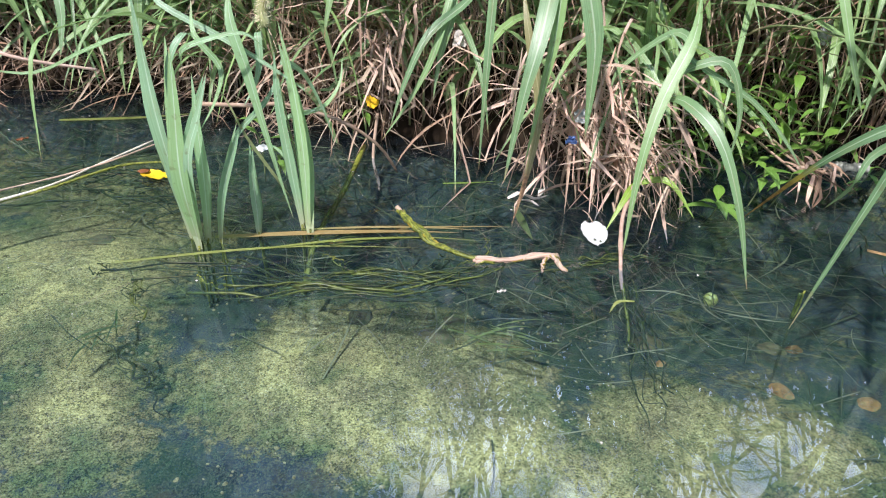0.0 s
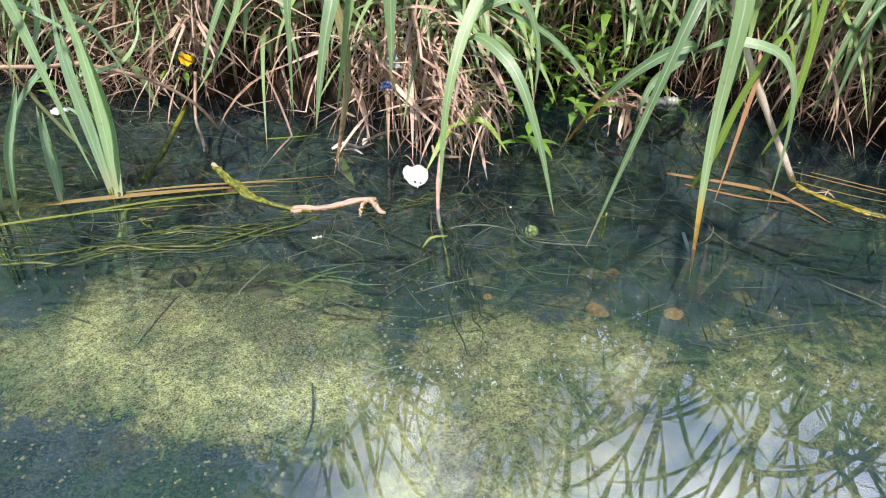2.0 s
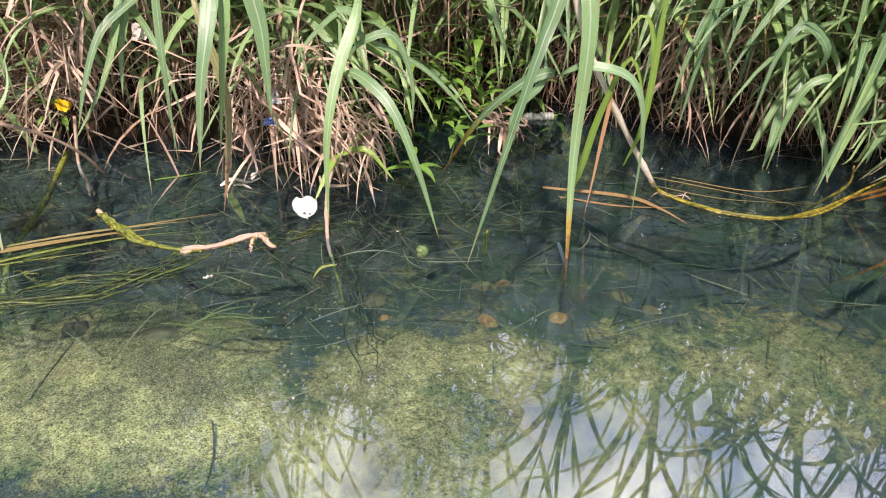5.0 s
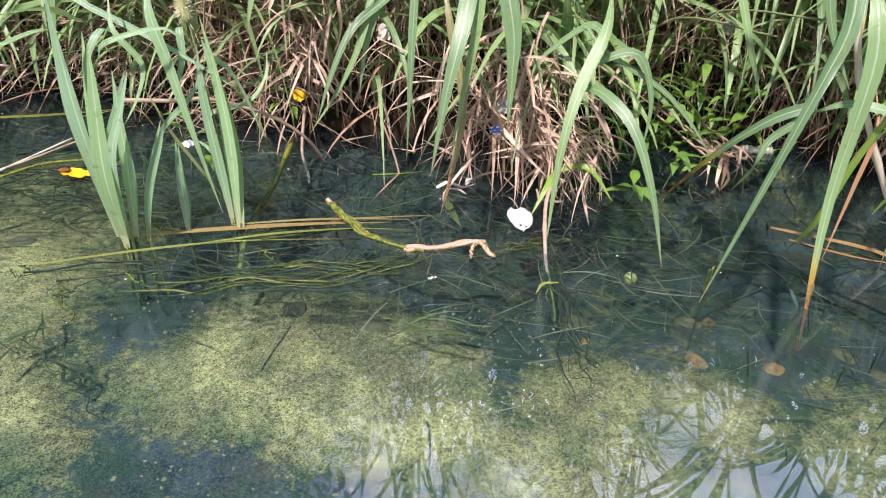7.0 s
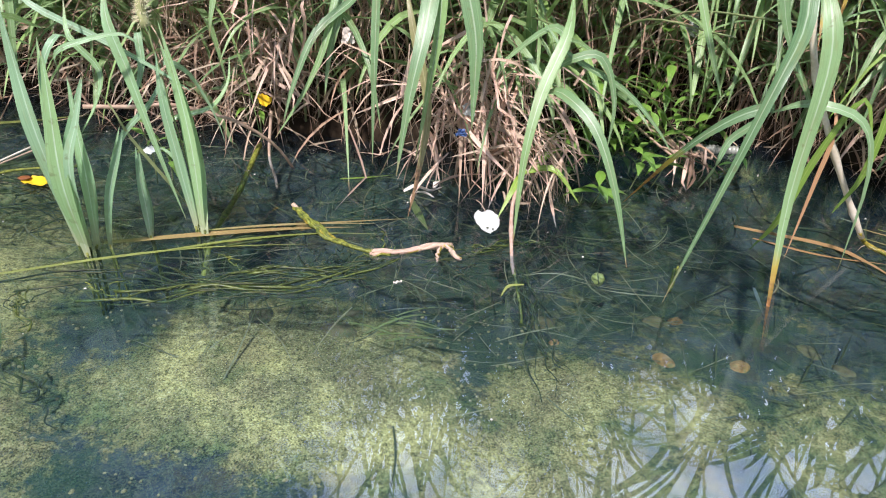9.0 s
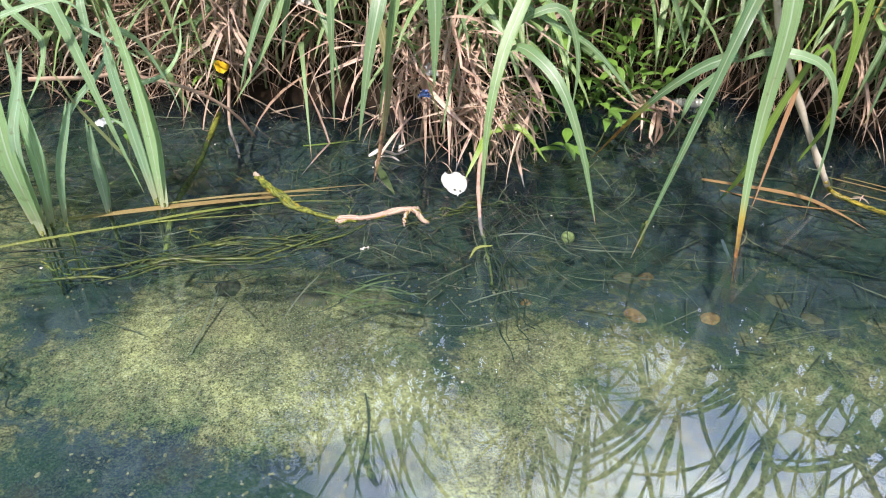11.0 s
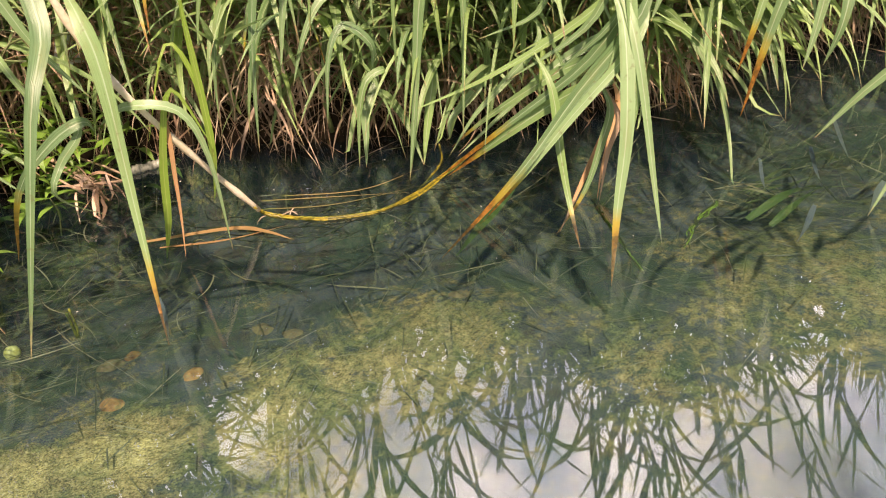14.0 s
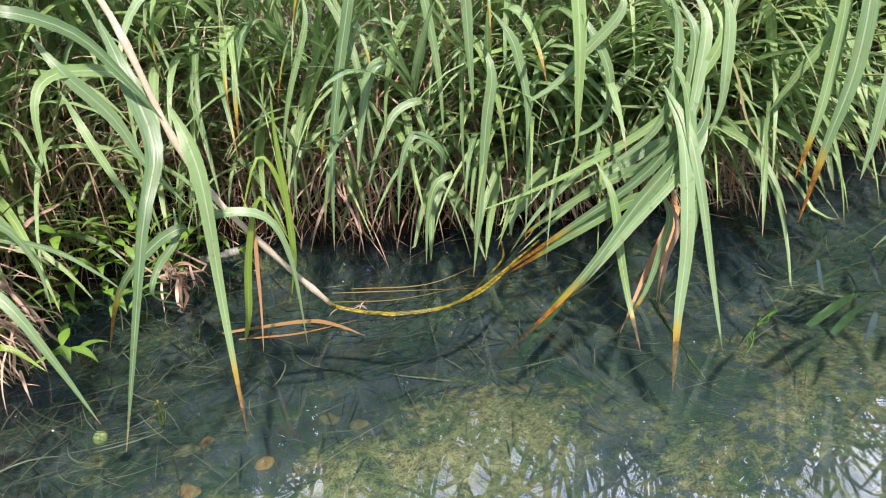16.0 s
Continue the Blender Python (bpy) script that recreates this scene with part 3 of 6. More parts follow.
blade(plant, (-0.524, 1.424, 0.446), (-0.478, 1.419, 0.379), (-0.491, 1.393, 0.313), (-0.526, 1.360, 0.248), width=0.0132, mat=leaf_wade)
plant_reed(plant)
plant = reed("water_reed", "green reed grass rising from water beside a fluffy seed head")
blade(plant, (-0.306, 1.391, 0.004), (-0.317, 1.453, 0.145), (-0.334, 1.459, 0.299), (-0.363, 1.473, 0.425), width=0.0374, mat=leaf_wade)
blade(plant, (-0.327, 1.419, 0.004), (-0.352, 1.455, 0.143), (-0.368, 1.461, 0.257), (-0.371, 1.471, 0.354), width=0.0264, mat=leaf_wade)
blade(plant, (-0.454, 1.448, 0.467), (-0.424, 1.425, 0.365), (-0.387, 1.405, 0.227), (-0.346, 1.405, 0.036), width=0.0308, mat=leaf_wade)
blade(plant, (-0.422, 1.383, 0.004), (-0.430, 1.413, 0.091), (-0.434, 1.433, 0.193), width=0.0209, mat=leaf_wade)
blade(plant, (-0.311, 1.395, 0.0), (-0.314, 1.420, 0.185), (-0.334, 1.445, 0.330), (-0.360, 1.470, 0.470), width=0.024, mat=leaf_wade)
blade(plant, (-0.326, 1.400, 0.01), (-0.349, 1.417, 0.202), (-0.368, 1.433, 0.325), (-0.369, 1.450, 0.41), width=0.022, mat=leaf_wade)
blade(plant, (-0.423, 1.375, 0.0), (-0.427, 1.388, 0.108), (-0.429, 1.400, 0.217), width=0.02, mat=leaf_wade)
blade(plant, (-0.500, 1.335, 0.0), (-0.485, 1.343, 0.111), (-0.463, 1.352, 0.202), (-0.438, 1.360, 0.28), width=0.022, mat=leaf_wade)
blade(plant, (-0.620, 1.500, 0.49), (-0.484, 1.483, 0.425), (-0.379, 1.467, 0.371), (-0.300, 1.450, 0.32), width=0.014, mat=leaf_wade)
blade(plant, (-0.386, 1.467, 0.092), (-0.447, 1.450, 0.215), (-0.476, 1.441, 0.293), (-0.524, 1.446, 0.363), width=0.0088, mat=culm_mat)
blade(plant, (-0.319, 1.425, 0.004), (-0.346, 1.477, 0.083), (-0.375, 1.490, 0.149), (-0.420, 1.499, 0.187), width=0.0154, mat=leaf_wade)
blade(plant, (-0.367, 1.492, 0.246), (-0.291, 1.549, 0.257), (-0.256, 1.596, 0.299), (-0.253, 1.637, 0.356), width=0.0143, mat=leaf_wade)
blade(plant, (-0.401, 1.463, 0.294), (-0.460, 1.446, 0.232), (-0.485, 1.417, 0.175), (-0.497, 1.391, 0.116), width=0.0132, mat=leaf_wade)
blade(plant, (-0.363, 1.493, 0.376), (-0.321, 1.523, 0.344), (-0.282, 1.531, 0.250), (-0.264, 1.534, 0.165), width=0.0143, mat=leaf_wade)
blade(plant, (-0.415, 1.501, 0.434), (-0.410, 1.481, 0.377), (-0.418, 1.458, 0.333), (-0.443, 1.430, 0.290), width=0.0176, mat=leaf_wade)
plant_reed(plant)
plant = reed("reed_plant", "green reed grass blade arching down to the water edge")
blade(plant, (-0.693, 1.529, 0.461), (-0.764, 1.360, 0.464), (-0.781, 1.258, 0.427), (-0.782, 1.210, 0.241), width=0.022, mat=leaf)
blade(plant, (-0.717, 1.551, 0.413), (-0.783, 1.463, 0.394), (-0.854, 1.377, 0.366), (-0.957, 1.358, 0.379), width=0.0132, mat=leaf)
blade(plant, (-0.852, 1.540, 0.519), (-0.839, 1.501, 0.444), (-0.844, 1.475, 0.377), width=0.022, mat=leaf)
plant_reed(plant)
plant = reed("reed_plant", "tall reed grass with broad green blades hanging over water")
blade(plant, (0.230, 1.561, 0.584), (0.201, 1.464, 0.461), (0.166, 1.408, 0.331), (0.136, 1.391, 0.146), width=0.0396, mat=leaf)
blade(plant, (0.245, 1.539, 0.587), (0.235, 1.490, 0.457), (0.213, 1.463, 0.341), (0.184, 1.446, 0.159), width=0.0264, mat=leaf)
blade(plant, (0.276, 1.493, 0.616), (0.305, 1.427, 0.473), (0.307, 1.406, 0.373), (0.308, 1.406, 0.254), width=0.0407, mat=leaf)
blade(plant, (0.103, 1.574, 0.579), (0.092, 1.515, 0.398), (0.088, 1.505, 0.284), (0.086, 1.505, 0.131), width=0.022, mat=leaf)
blade(plant, (0.181, 1.547, 0.443), (0.217, 1.503, 0.276), (0.198, 1.485, 0.114), (0.172, 1.478, -0.005), width=0.022, mat=leaf_tan)
plant_reed(plant)
plant = reed("reed_plant", "reed grass with a slender blade dipping in dark water")
blade(plant, (0.525, 1.471, 0.459), (0.462, 1.407, 0.341), (0.422, 1.346, 0.209), (0.411, 1.318, 0.008), width=0.0297, mat=leaf)
blade(plant, (0.505, 1.393, 0.349), (0.560, 1.308, 0.299), (0.603, 1.234, 0.176), (0.649, 1.201, 0.007), width=0.0264, mat=leaf)
blade(plant, (0.530, 1.490, 0.443), (0.499, 1.542, 0.454), (0.414, 1.607, 0.359), (0.397, 1.611, 0.303), width=0.0198, mat=leaf)
blade(plant, (0.539, 1.487, 0.395), (0.607, 1.461, 0.410), (0.649, 1.444, 0.310), (0.651, 1.443, 0.191), width=0.0198, mat=leaf)
blade(plant, (0.542, 1.486, 0.408), (0.681, 1.474, 0.328), (0.761, 1.435, 0.252), (0.805, 1.412, 0.195), width=0.0132, mat=leaf)
plant_reed(plant)
plant = reed("reed_plant", "young reed grass with narrow blades over brown litter")
blade(plant, (0.050, 1.756, 0.476), (-0.045, 1.696, 0.404), (-0.104, 1.653, 0.288), (-0.138, 1.631, 0.185), width=0.022, mat=leaf)
blade(plant, (0.007, 1.757, 0.501), (-0.030, 1.697, 0.363), (-0.084, 1.675, 0.253), (-0.162, 1.649, 0.140), width=0.0187, mat=leaf)
blade(plant, (0.009, 1.737, 0.438), (-0.016, 1.717, 0.344), (-0.034, 1.697, 0.234), width=0.0198, mat=leaf)
plant_reed(plant)
plant = reed("reed_plant", "reed grass with browning blade tip trailing into water")
blade(plant, (0.925, 1.259, 0.363), (0.858, 1.278, 0.330), (0.777, 1.325, 0.233), (0.754, 1.536, 0.004), width=0.0242, mat=leaf_wet)
blade(plant, (0.912, 1.267, 0.341), (0.859, 1.277, 0.280), (0.835, 1.269, 0.216), (1.007, 1.621, 0.004), width=0.0176, mat=leaf)
blade(plant, (0.833, 1.522, 0.564), (0.867, 1.458, 0.429), (0.898, 1.418, 0.323), width=0.0198, mat=leaf)
plant_reed(plant)
plant = reed("reed_plant", "reed grass with two long blades drooping to the water")
blade(plant, (0.883, 1.255, 0.720), (0.886, 1.172, 0.571), (0.802, 1.089, 0.425), (0.660, 1.031, 0.026), width=0.038, mat=leaf)
blade(plant, (0.964, 1.212, 0.560), (0.962, 1.170, 0.456), (0.941, 1.135, 0.207), (0.894, 1.015, -0.060), width=0.036, mat=leaf_tip)
blade(plant, (0.701, 1.228, 0.847), (0.804, 1.211, 0.797), (0.876, 1.195, 0.693), (0.925, 1.202, 0.611), width=0.026, mat=leaf)
blade(plant, (0.876, 1.257, 0.710), (0.760, 1.219, 0.731), (0.703, 1.187, 0.683), (0.686, 1.149, 0.545), width=0.026, mat=leaf)
blade(plant, (0.769, 1.218, 0.730), (0.832, 1.205, 0.634), (0.871, 1.196, 0.535), (0.934, 1.179, 0.424), width=0.026, mat=leaf)
blade(plant, (1.011, 1.259, 0.369), (1.102, 1.205, 0.349), (1.131, 1.171, 0.241), (1.127, 1.151, 0.015), width=0.024, mat=leaf)
blade(plant, (1.163, 1.222, 0.230), (1.166, 1.221, 0.419), (1.167, 1.221, 0.540), (1.172, 1.218, 0.630), width=0.016, mat=leaf_young)
blade(plant, (1.163, 1.222, 0.230), (1.162, 1.223, 0.391), (1.122, 1.240, 0.481), (1.046, 1.269, 0.285), width=0.014, mat=leaf_young)
blade(plant, (1.044, 1.290, 0.078), (1.066, 1.262, 0.251), (1.105, 1.225, 0.392), (1.157, 1.203, 0.253), width=0.018, mat=leaf_young)
blade(plant, (1.09, 1.262, 0.310), (1.075, 1.25, 0.2), (1.06, 1.24, 0.1), (1.04, 1.223, 0.004), width=0.01, mat=straw_red)
plant_reed(plant)
plant = reed("reed_plant", "leaning reed grass bundle with orange-tipped blades in water")
blade(plant, (2.019, 0.683, 0.508), (1.929, 0.747, 0.349), (1.815, 0.906, 0.190), (1.728, 1.111, 0.004), width=0.0281, mat=leaf_wet)
blade(plant, (1.991, 0.653, 0.449), (1.850, 0.719, 0.287), (1.691, 0.759, 0.132), (1.552, 0.899, -0.090), width=0.0333, mat=leaf_wet)
blade(plant, (1.973, 0.645, 0.399), (1.812, 0.705, 0.243), (1.715, 0.762, 0.122), (1.668, 0.874, -0.030), width=0.0229, mat=leaf_wet)
blade(plant, (1.938, 0.662, 0.432), (1.865, 0.590, 0.228), (1.802, 0.560, 0.053), (1.733, 0.518, -0.100), width=0.0354, mat=leaf_wet)
blade(plant, (1.957, 0.670, 0.468), (1.928, 0.603, 0.334), (1.899, 0.534, 0.116), (1.872, 0.480, -0.036), width=0.0239, mat=leaf)
blade(plant, (1.861, 0.805, 0.280), (1.843, 0.763, 0.141), (1.812, 0.704, 0.019), (1.761, 0.629, -0.060), width=0.0229, mat=leaf_wet)
blade(plant, (1.942, 0.692, 0.237), (1.917, 0.694, 0.152), (1.880, 0.712, 0.031), (1.822, 0.754, -0.080), width=0.0208, mat=leaf_wet)
blade(plant, (1.954, 0.674, 0.208), (1.926, 0.681, 0.122), (1.895, 0.679, 0.004), width=0.0146, mat=straw)
blade(plant, (2.044, 0.719, 0.662), (2.008, 0.702, 0.549), (1.957, 0.706, 0.435), (1.872, 0.823, 0.303), width=0.0312, mat=leaf)
blade(plant, (2.077, 0.665, 0.660), (2.037, 0.692, 0.572), (1.967, 0.763, 0.453), (1.862, 0.928, 0.347), width=0.027, mat=leaf)
blade(plant, (2.099, 0.668, 0.708), (2.066, 0.645, 0.584), (2.064, 0.649, 0.491), (2.053, 0.667, 0.420), width=0.0312, mat=leaf)
blade(plant, (2.022, 0.752, 0.689), (1.987, 0.734, 0.536), (1.936, 0.772, 0.416), (1.837, 0.926, 0.291), width=0.0291, mat=leaf)
blade(plant, (2.074, 0.710, 0.684), (2.018, 0.686, 0.562), (1.957, 0.669, 0.454), (1.903, 0.678, 0.325), width=0.0312, mat=leaf)
blade(plant, (1.988, 0.696, 0.540), (1.949, 0.646, 0.418), (1.926, 0.607, 0.306), (1.906, 0.601, 0.198), width=0.0312, mat=leaf)
blade(plant, (2.110, 0.648, 0.577), (2.110, 0.607, 0.459), (2.131, 0.568, 0.390), (2.147, 0.535, 0.342), width=0.0125, mat=leaf_tan)
blade(plant, (1.905, 0.720, 0.298), (1.890, 0.810, 0.248), (1.821, 0.900, 0.169), (1.781, 0.990, 0.093), (1.750, 1.080, 0.020), width=0.03, mat=leaf_wet)
blade(plant, (2.092, 0.850, 0.306), (2.033, 0.925, 0.271), (1.964, 1.000, 0.211), (1.887, 1.075, 0.141), (1.831, 1.150, 0.063), width=0.028, mat=leaf_tip)
blade(plant, (2.031, 1.000, 0.335), (1.959, 1.050, 0.244), (1.880, 1.100, 0.157), (1.819, 1.150, 0.038), width=0.022, mat=leaf)
blade(plant, (2.212, 0.900, 0.340), (2.098, 0.955, 0.285), (2.007, 1.010, 0.218), (1.968, 1.065, 0.153), (1.824, 1.120, 0.044), width=0.03, mat=leaf)
blade(plant, (2.089, 0.800, 0.252), (2.019, 0.883, 0.200), (1.986, 0.967, 0.145), (1.899, 1.050, 0.067), width=0.026, mat=leaf_tip)
blade(plant, (2.139, 0.800, 0.182), (2.062, 0.767, 0.124), (1.980, 0.733, 0.062), (1.916, 0.700, -0.002), width=0.016, mat=straw_red)
blade(plant, (2.158, 0.820, 0.167), (2.030, 0.787, 0.081), (1.919, 0.753, 0.028), (1.793, 0.720, -0.053), width=0.02, mat=straw_red)
blade(plant, (1.981, 0.742, 0.481), (1.902, 0.849, 0.381), (1.801, 0.994, 0.286), (1.665, 1.147, 0.207), width=0.0208, mat=leaf)
plant_reed(plant)
plant = reed("reed_plant", "reed grass with long blades hanging in front of straw")
blade(plant, (1.788, 1.091, 0.680), (1.791, 1.060, 0.611), (1.792, 1.032, 0.468), (1.766, 1.029, 0.131), width=0.0312, mat=leaf)
blade(plant, (1.740, 1.109, 0.587), (1.711, 1.108, 0.459), (1.678, 1.110, 0.246), (1.641, 1.115, 0.034), width=0.0291, mat=leaf)
blade(plant, (1.592, 1.228, 0.527), (1.524, 1.251, 0.507), (1.468, 1.264, 0.427), (1.432, 1.286, 0.314), width=0.0229, mat=leaf)
blade(plant, (1.602, 1.171, 0.396), (1.551, 1.209, 0.448), (1.503, 1.217, 0.380), (1.471, 1.214, 0.214), width=0.0229, mat=leaf)
blade(plant, (1.864, 1.250, 0.258), (1.829, 1.233, 0.174), (1.793, 1.217, 0.089), (1.764, 1.200, 0.017), width=0.03, mat=leaf)
blade(plant, (1.989, 1.150, 0.267), (1.927, 1.150, 0.199), (1.837, 1.150, 0.149), (1.824, 1.150, 0.089), width=0.03, mat=leaf)
blade(plant, (1.732, 1.350, 0.250), (1.674, 1.333, 0.167), (1.653, 1.317, 0.095), (1.631, 1.300, 0.030), width=0.028, mat=leaf)
blade(plant, (1.622, 1.155, 0.331), (1.572, 1.169, 0.310), (1.544, 1.177, 0.219), (1.526, 1.177, 0.089), width=0.0208, mat=leaf)
plant_reed(plant)
plant = reed("reed_plant", "tall reed grass with grey-green hanging blades")
blade(plant, (1.460, 1.292, 0.845), (1.393, 1.285, 0.641), (1.333, 1.273, 0.426), (1.298, 1.269, 0.180), width=0.027, mat=leaf)
blade(plant, (1.511, 1.260, 0.639), (1.468, 1.264, 0.617), (1.428, 1.265, 0.510), (1.402, 1.281, 0.354), width=0.0312, mat=leaf)
blade(plant, (1.608, 1.216, 0.832), (1.621, 1.181, 0.614), (1.623, 1.180, 0.436), width=0.0229, mat=leaf)
blade(plant, (1.344, 1.335, 0.753), (1.285, 1.342, 0.612), (1.254, 1.346, 0.519), (1.234, 1.344, 0.437), width=0.0166, mat=leaf)
blade(plant, (1.694, 1.148, 0.798), (1.685, 1.130, 0.650), (1.687, 1.128, 0.491), width=0.0312, mat=leaf)
plant_reed(plant)
plant = reed("reed_plant", "tall reed grass with a broad blade pointing straight down")
blade(plant, (1.872, 0.947, 0.831), (1.852, 0.909, 0.679), (1.836, 0.898, 0.533), (1.832, 0.902, 0.374), width=0.0354, mat=leaf)
blade(plant, (1.961, 0.871, 0.720), (1.910, 0.934, 0.630), (1.843, 1.008, 0.535), (1.761, 1.117, 0.478), width=0.027, mat=leaf)
blade(plant, (1.934, 0.936, 0.668), (1.946, 0.890, 0.557), (1.930, 0.910, 0.441), (1.831, 1.020, 0.385), width=0.025, mat=leaf)
plant_reed(plant)
plant = reed("reed_plant", "reed grass with orange-tinged broad blades over open water")
blade(plant, (2.408, 0.488, 0.754), (2.350, 0.471, 0.554), (2.298, 0.494, 0.365), (2.274, 0.524, 0.159), width=0.0437, mat=leaf_wet)
blade(plant, (2.408, 0.541, 0.730), (2.367, 0.535, 0.533), (2.322, 0.538, 0.397), (2.301, 0.561, 0.261), width=0.0312, mat=leaf_wet)
blade(plant, (2.398, 0.401, 0.655), (2.357, 0.397, 0.505), (2.334, 0.400, 0.386), (2.320, 0.409, 0.290), width=0.0333, mat=leaf)
blade(plant, (2.417, 0.570, 0.621), (2.377, 0.612, 0.540), (2.357, 0.652, 0.466), (2.347, 0.673, 0.420), width=0.027, mat=leaf)
plant_reed(plant)
plant = reed("reed_plant", "reed grass with pale blades arching out over the stream")
blade(plant, (2.438, 0.126, 0.572), (2.426, 0.176, 0.392), (2.355, 0.275, 0.249), (2.290, 0.340, 0.134), width=0.0354, mat=leaf)
blade(plant, (2.403, 0.100, 0.485), (2.374, 0.137, 0.330), (2.330, 0.150, 0.153), (2.225, 0.170, 0.004), width=0.0374, mat=leaf)
blade(plant, (2.449, 0.079, 0.432), (2.399, 0.118, 0.364), (2.367, 0.167, 0.315), (2.358, 0.200, 0.246), width=0.027, mat=leaf)
blade(plant, (2.510, 0.410, 0.484), (2.464, 0.389, 0.368), (2.455, 0.413, 0.266), width=0.0312, mat=leaf)
plant_reed(plant)

# ---- filling growth ----
rng = random.Random(7)


def arching(start, heading, length, rise, droop, n=9):
    """A blade's midline: it leaves start at the rise angle and bends down under its weight."""
    d = np.array((heading.x * math.cos(rise), heading.y * math.cos(rise), math.sin(rise)))
    p, out, step = np.array(start, float), [np.array(start, float)], length / n
    for i in range(n):
        d = unit(d + np.array((0, 0, -droop * (0.35 + 1.3 * i / n) / n * 2)))
        p = p + d * step
        out.append(p.copy())
    return np.array(out)


def turned(v, angle):
    c, s = math.cos(angle), math.sin(angle)
    return Vector((v.x * c - v.y * s, v.x * s + v.y * c, 0))


def grow_culm(rng, foot, out, height, lean, leaves, width):
    """Lines for one reed: its culm and its arching leaves."""
    top = np.array((foot[0] + out.x * lean, foot[1] + out.y * lean, foot[2] + height))
    mid = np.array(foot) * 0.5 + top * 0.5 + np.array((-out.x, -out.y, 0)) * lean * 0.25
    line = spline([np.array(foot), mid, top], 9)
    blades = []
    for k in range(leaves):
        a = 0.3 + 0.7 * (k + rng.random() * 0.6) / leaves
        i = min(9, int(a * 9))
        heading = turned(out, rng.choice((-1, 1)) * rng.uniform(0.2, 2.1))
        length = rng.uniform(0.42, 0.92)
        b = arching(line[i], heading, length, rng.uniform(0.35, 1.35), rng.uniform(0.55, 1.5), 11)
        b[:, 2] = np.maximum(b[:, 2], foot[2] - 0.02)
        blades.append((b, width * rng.choice((0.45, 0.6, 0.8, 1.0, 1.2)), heading, rng.uniform(-0.9, 0.9)))
    return line, blades


# reeds of the front row, in a few forms that repeat
forms = []
for k in range(11):
    lean = rng.uniform(0.1, 0.45)
    height = rng.uniform(0.4, 0.85)
    proto = thing("reed_plant", "green reed clump with arching blades on the bank", "reed plant", (0, 0, 0), "reeds of the bank")
    for c in range(2):
        line, blades = grow_culm(rng, (rng.uniform(-0.04, 0.04), rng.uniform(-0.03, 0.03), -0.03), Vector((0, -1, 0)), height * rng.uniform(0.6, 1.05), lean * rng.uniform(0.3, 1.3), 6, 0.036)
        sheet = Sheet()
        tube(sheet, line, 0.004, 5, nodes=5, taper=0.5)
        piece("culm", sheet, culm_mat, proto)
        for b, wd, heading, tw in blades:
            sheet = Sheet()
            ribbon(sheet, b, wd, face=(heading.x * 0.5, heading.y * 0.5, 1.0), twist=tw)
            piece("blade", sheet, leaf_mass, proto)
    forms.append(proto)
spots = []
for i in range(112):
    x = -2.0 + 7.6 * (i + rng.random() * 0.8) / 112
    y = float(shore(x)) + (rng.uniform(0.12, 0.32) if 0.7 < x < 2.1 else rng.uniform(0.02, 0.22))
    out = bank_out(x)
    turn = math.degrees(math.atan2(out.x, -out.y)) + rng.uniform(-35, 35)
    if -0.5 < x < 0.3 and i % 2 or 0.7 < x < 1.3 or 1.3 < x < 2.7 and i % 3 == 0:
        continue
    spots.append((x, y, turn))
for i in range(22):      # short clumps along the foot of the bay
    x = 0.95 + 1.9 * (i + rng.random()) / 22
    out = bank_out(x)
    spots.append((x, float(shore(x)) + rng.uniform(0.04, 0.2), math.degrees(math.atan2(out.x, -out.y)) + rng.uniform(-75, 75)))
for i, (x, y, turn) in enumerate(spots):
    m = pose(x, y, float(ground_z(x, y)), 0, 0, turn) @ Matrix.Scale(rng.uniform(0.6, 0.85) if i >= len(spots) - 22 else rng.uniform(1.1, 1.45) if x > 3.0 else rng.uniform(0.65, 0.95) if x > 0.3 else rng.uniform(0.75, 1.05), 4)
    if i < len(forms):
        forms[i].matrix_basis = m
    else:
        copy_thing(forms[i % len(forms)], m)

# the growth behind them
mass, stems = Sheet(), Sheet()
for i in range(540):
    x = rng.uniform(-3.4, 7.5)
    back = rng.random() ** 1.3 * 1.5 + 0.1
    y = float(shore(x)) + back
    z = float(ground_z(x, y))
    out = bank_out(x)
    tall = rng.uniform(0.45, 0.95) + (rng.uniform(0.1, 0.6) if x < -0.3 and back > 0.3 else 0)
    tall = max(0.3, min(tall, float(crest(x)) - z - 0.4 + 0.25 * rng.random()))
    line, blades = grow_culm(rng, (x, y, z - 0.03), out, tall, rng.uniform(-0.05, 0.3), rng.randint(4, 7), 0.028)
    tube(stems, line, 0.0038, 4, taper=0.5)
    for b, wd, heading, tw in blades:
        ribbon(mass, b, wd, face=(heading.x * 0.5, heading.y * 0.5, 1.0), twist=tw)
for i in range(85):     # the tallest growth, upstream and opposite
    x = rng.uniform(-1.7, -0.3)
    y = float(shore(x)) + rng.uniform(0.25, 0.9)
    line, blades = grow_culm(rng, (x, y, float(ground_z(x, y)) - 0.03), bank_out(x), rng.uniform(0.95, 1.45), rng.uniform(0.0, 0.35), 8, 0.03)
    tube(stems, line, 0.0045, 4, taper=0.5)
    for b, wd, heading, tw in blades:
        ribbon(mass, b, wd, face=(heading.x * 0.5, heading.y * 0.5, 1.0), twist=tw)
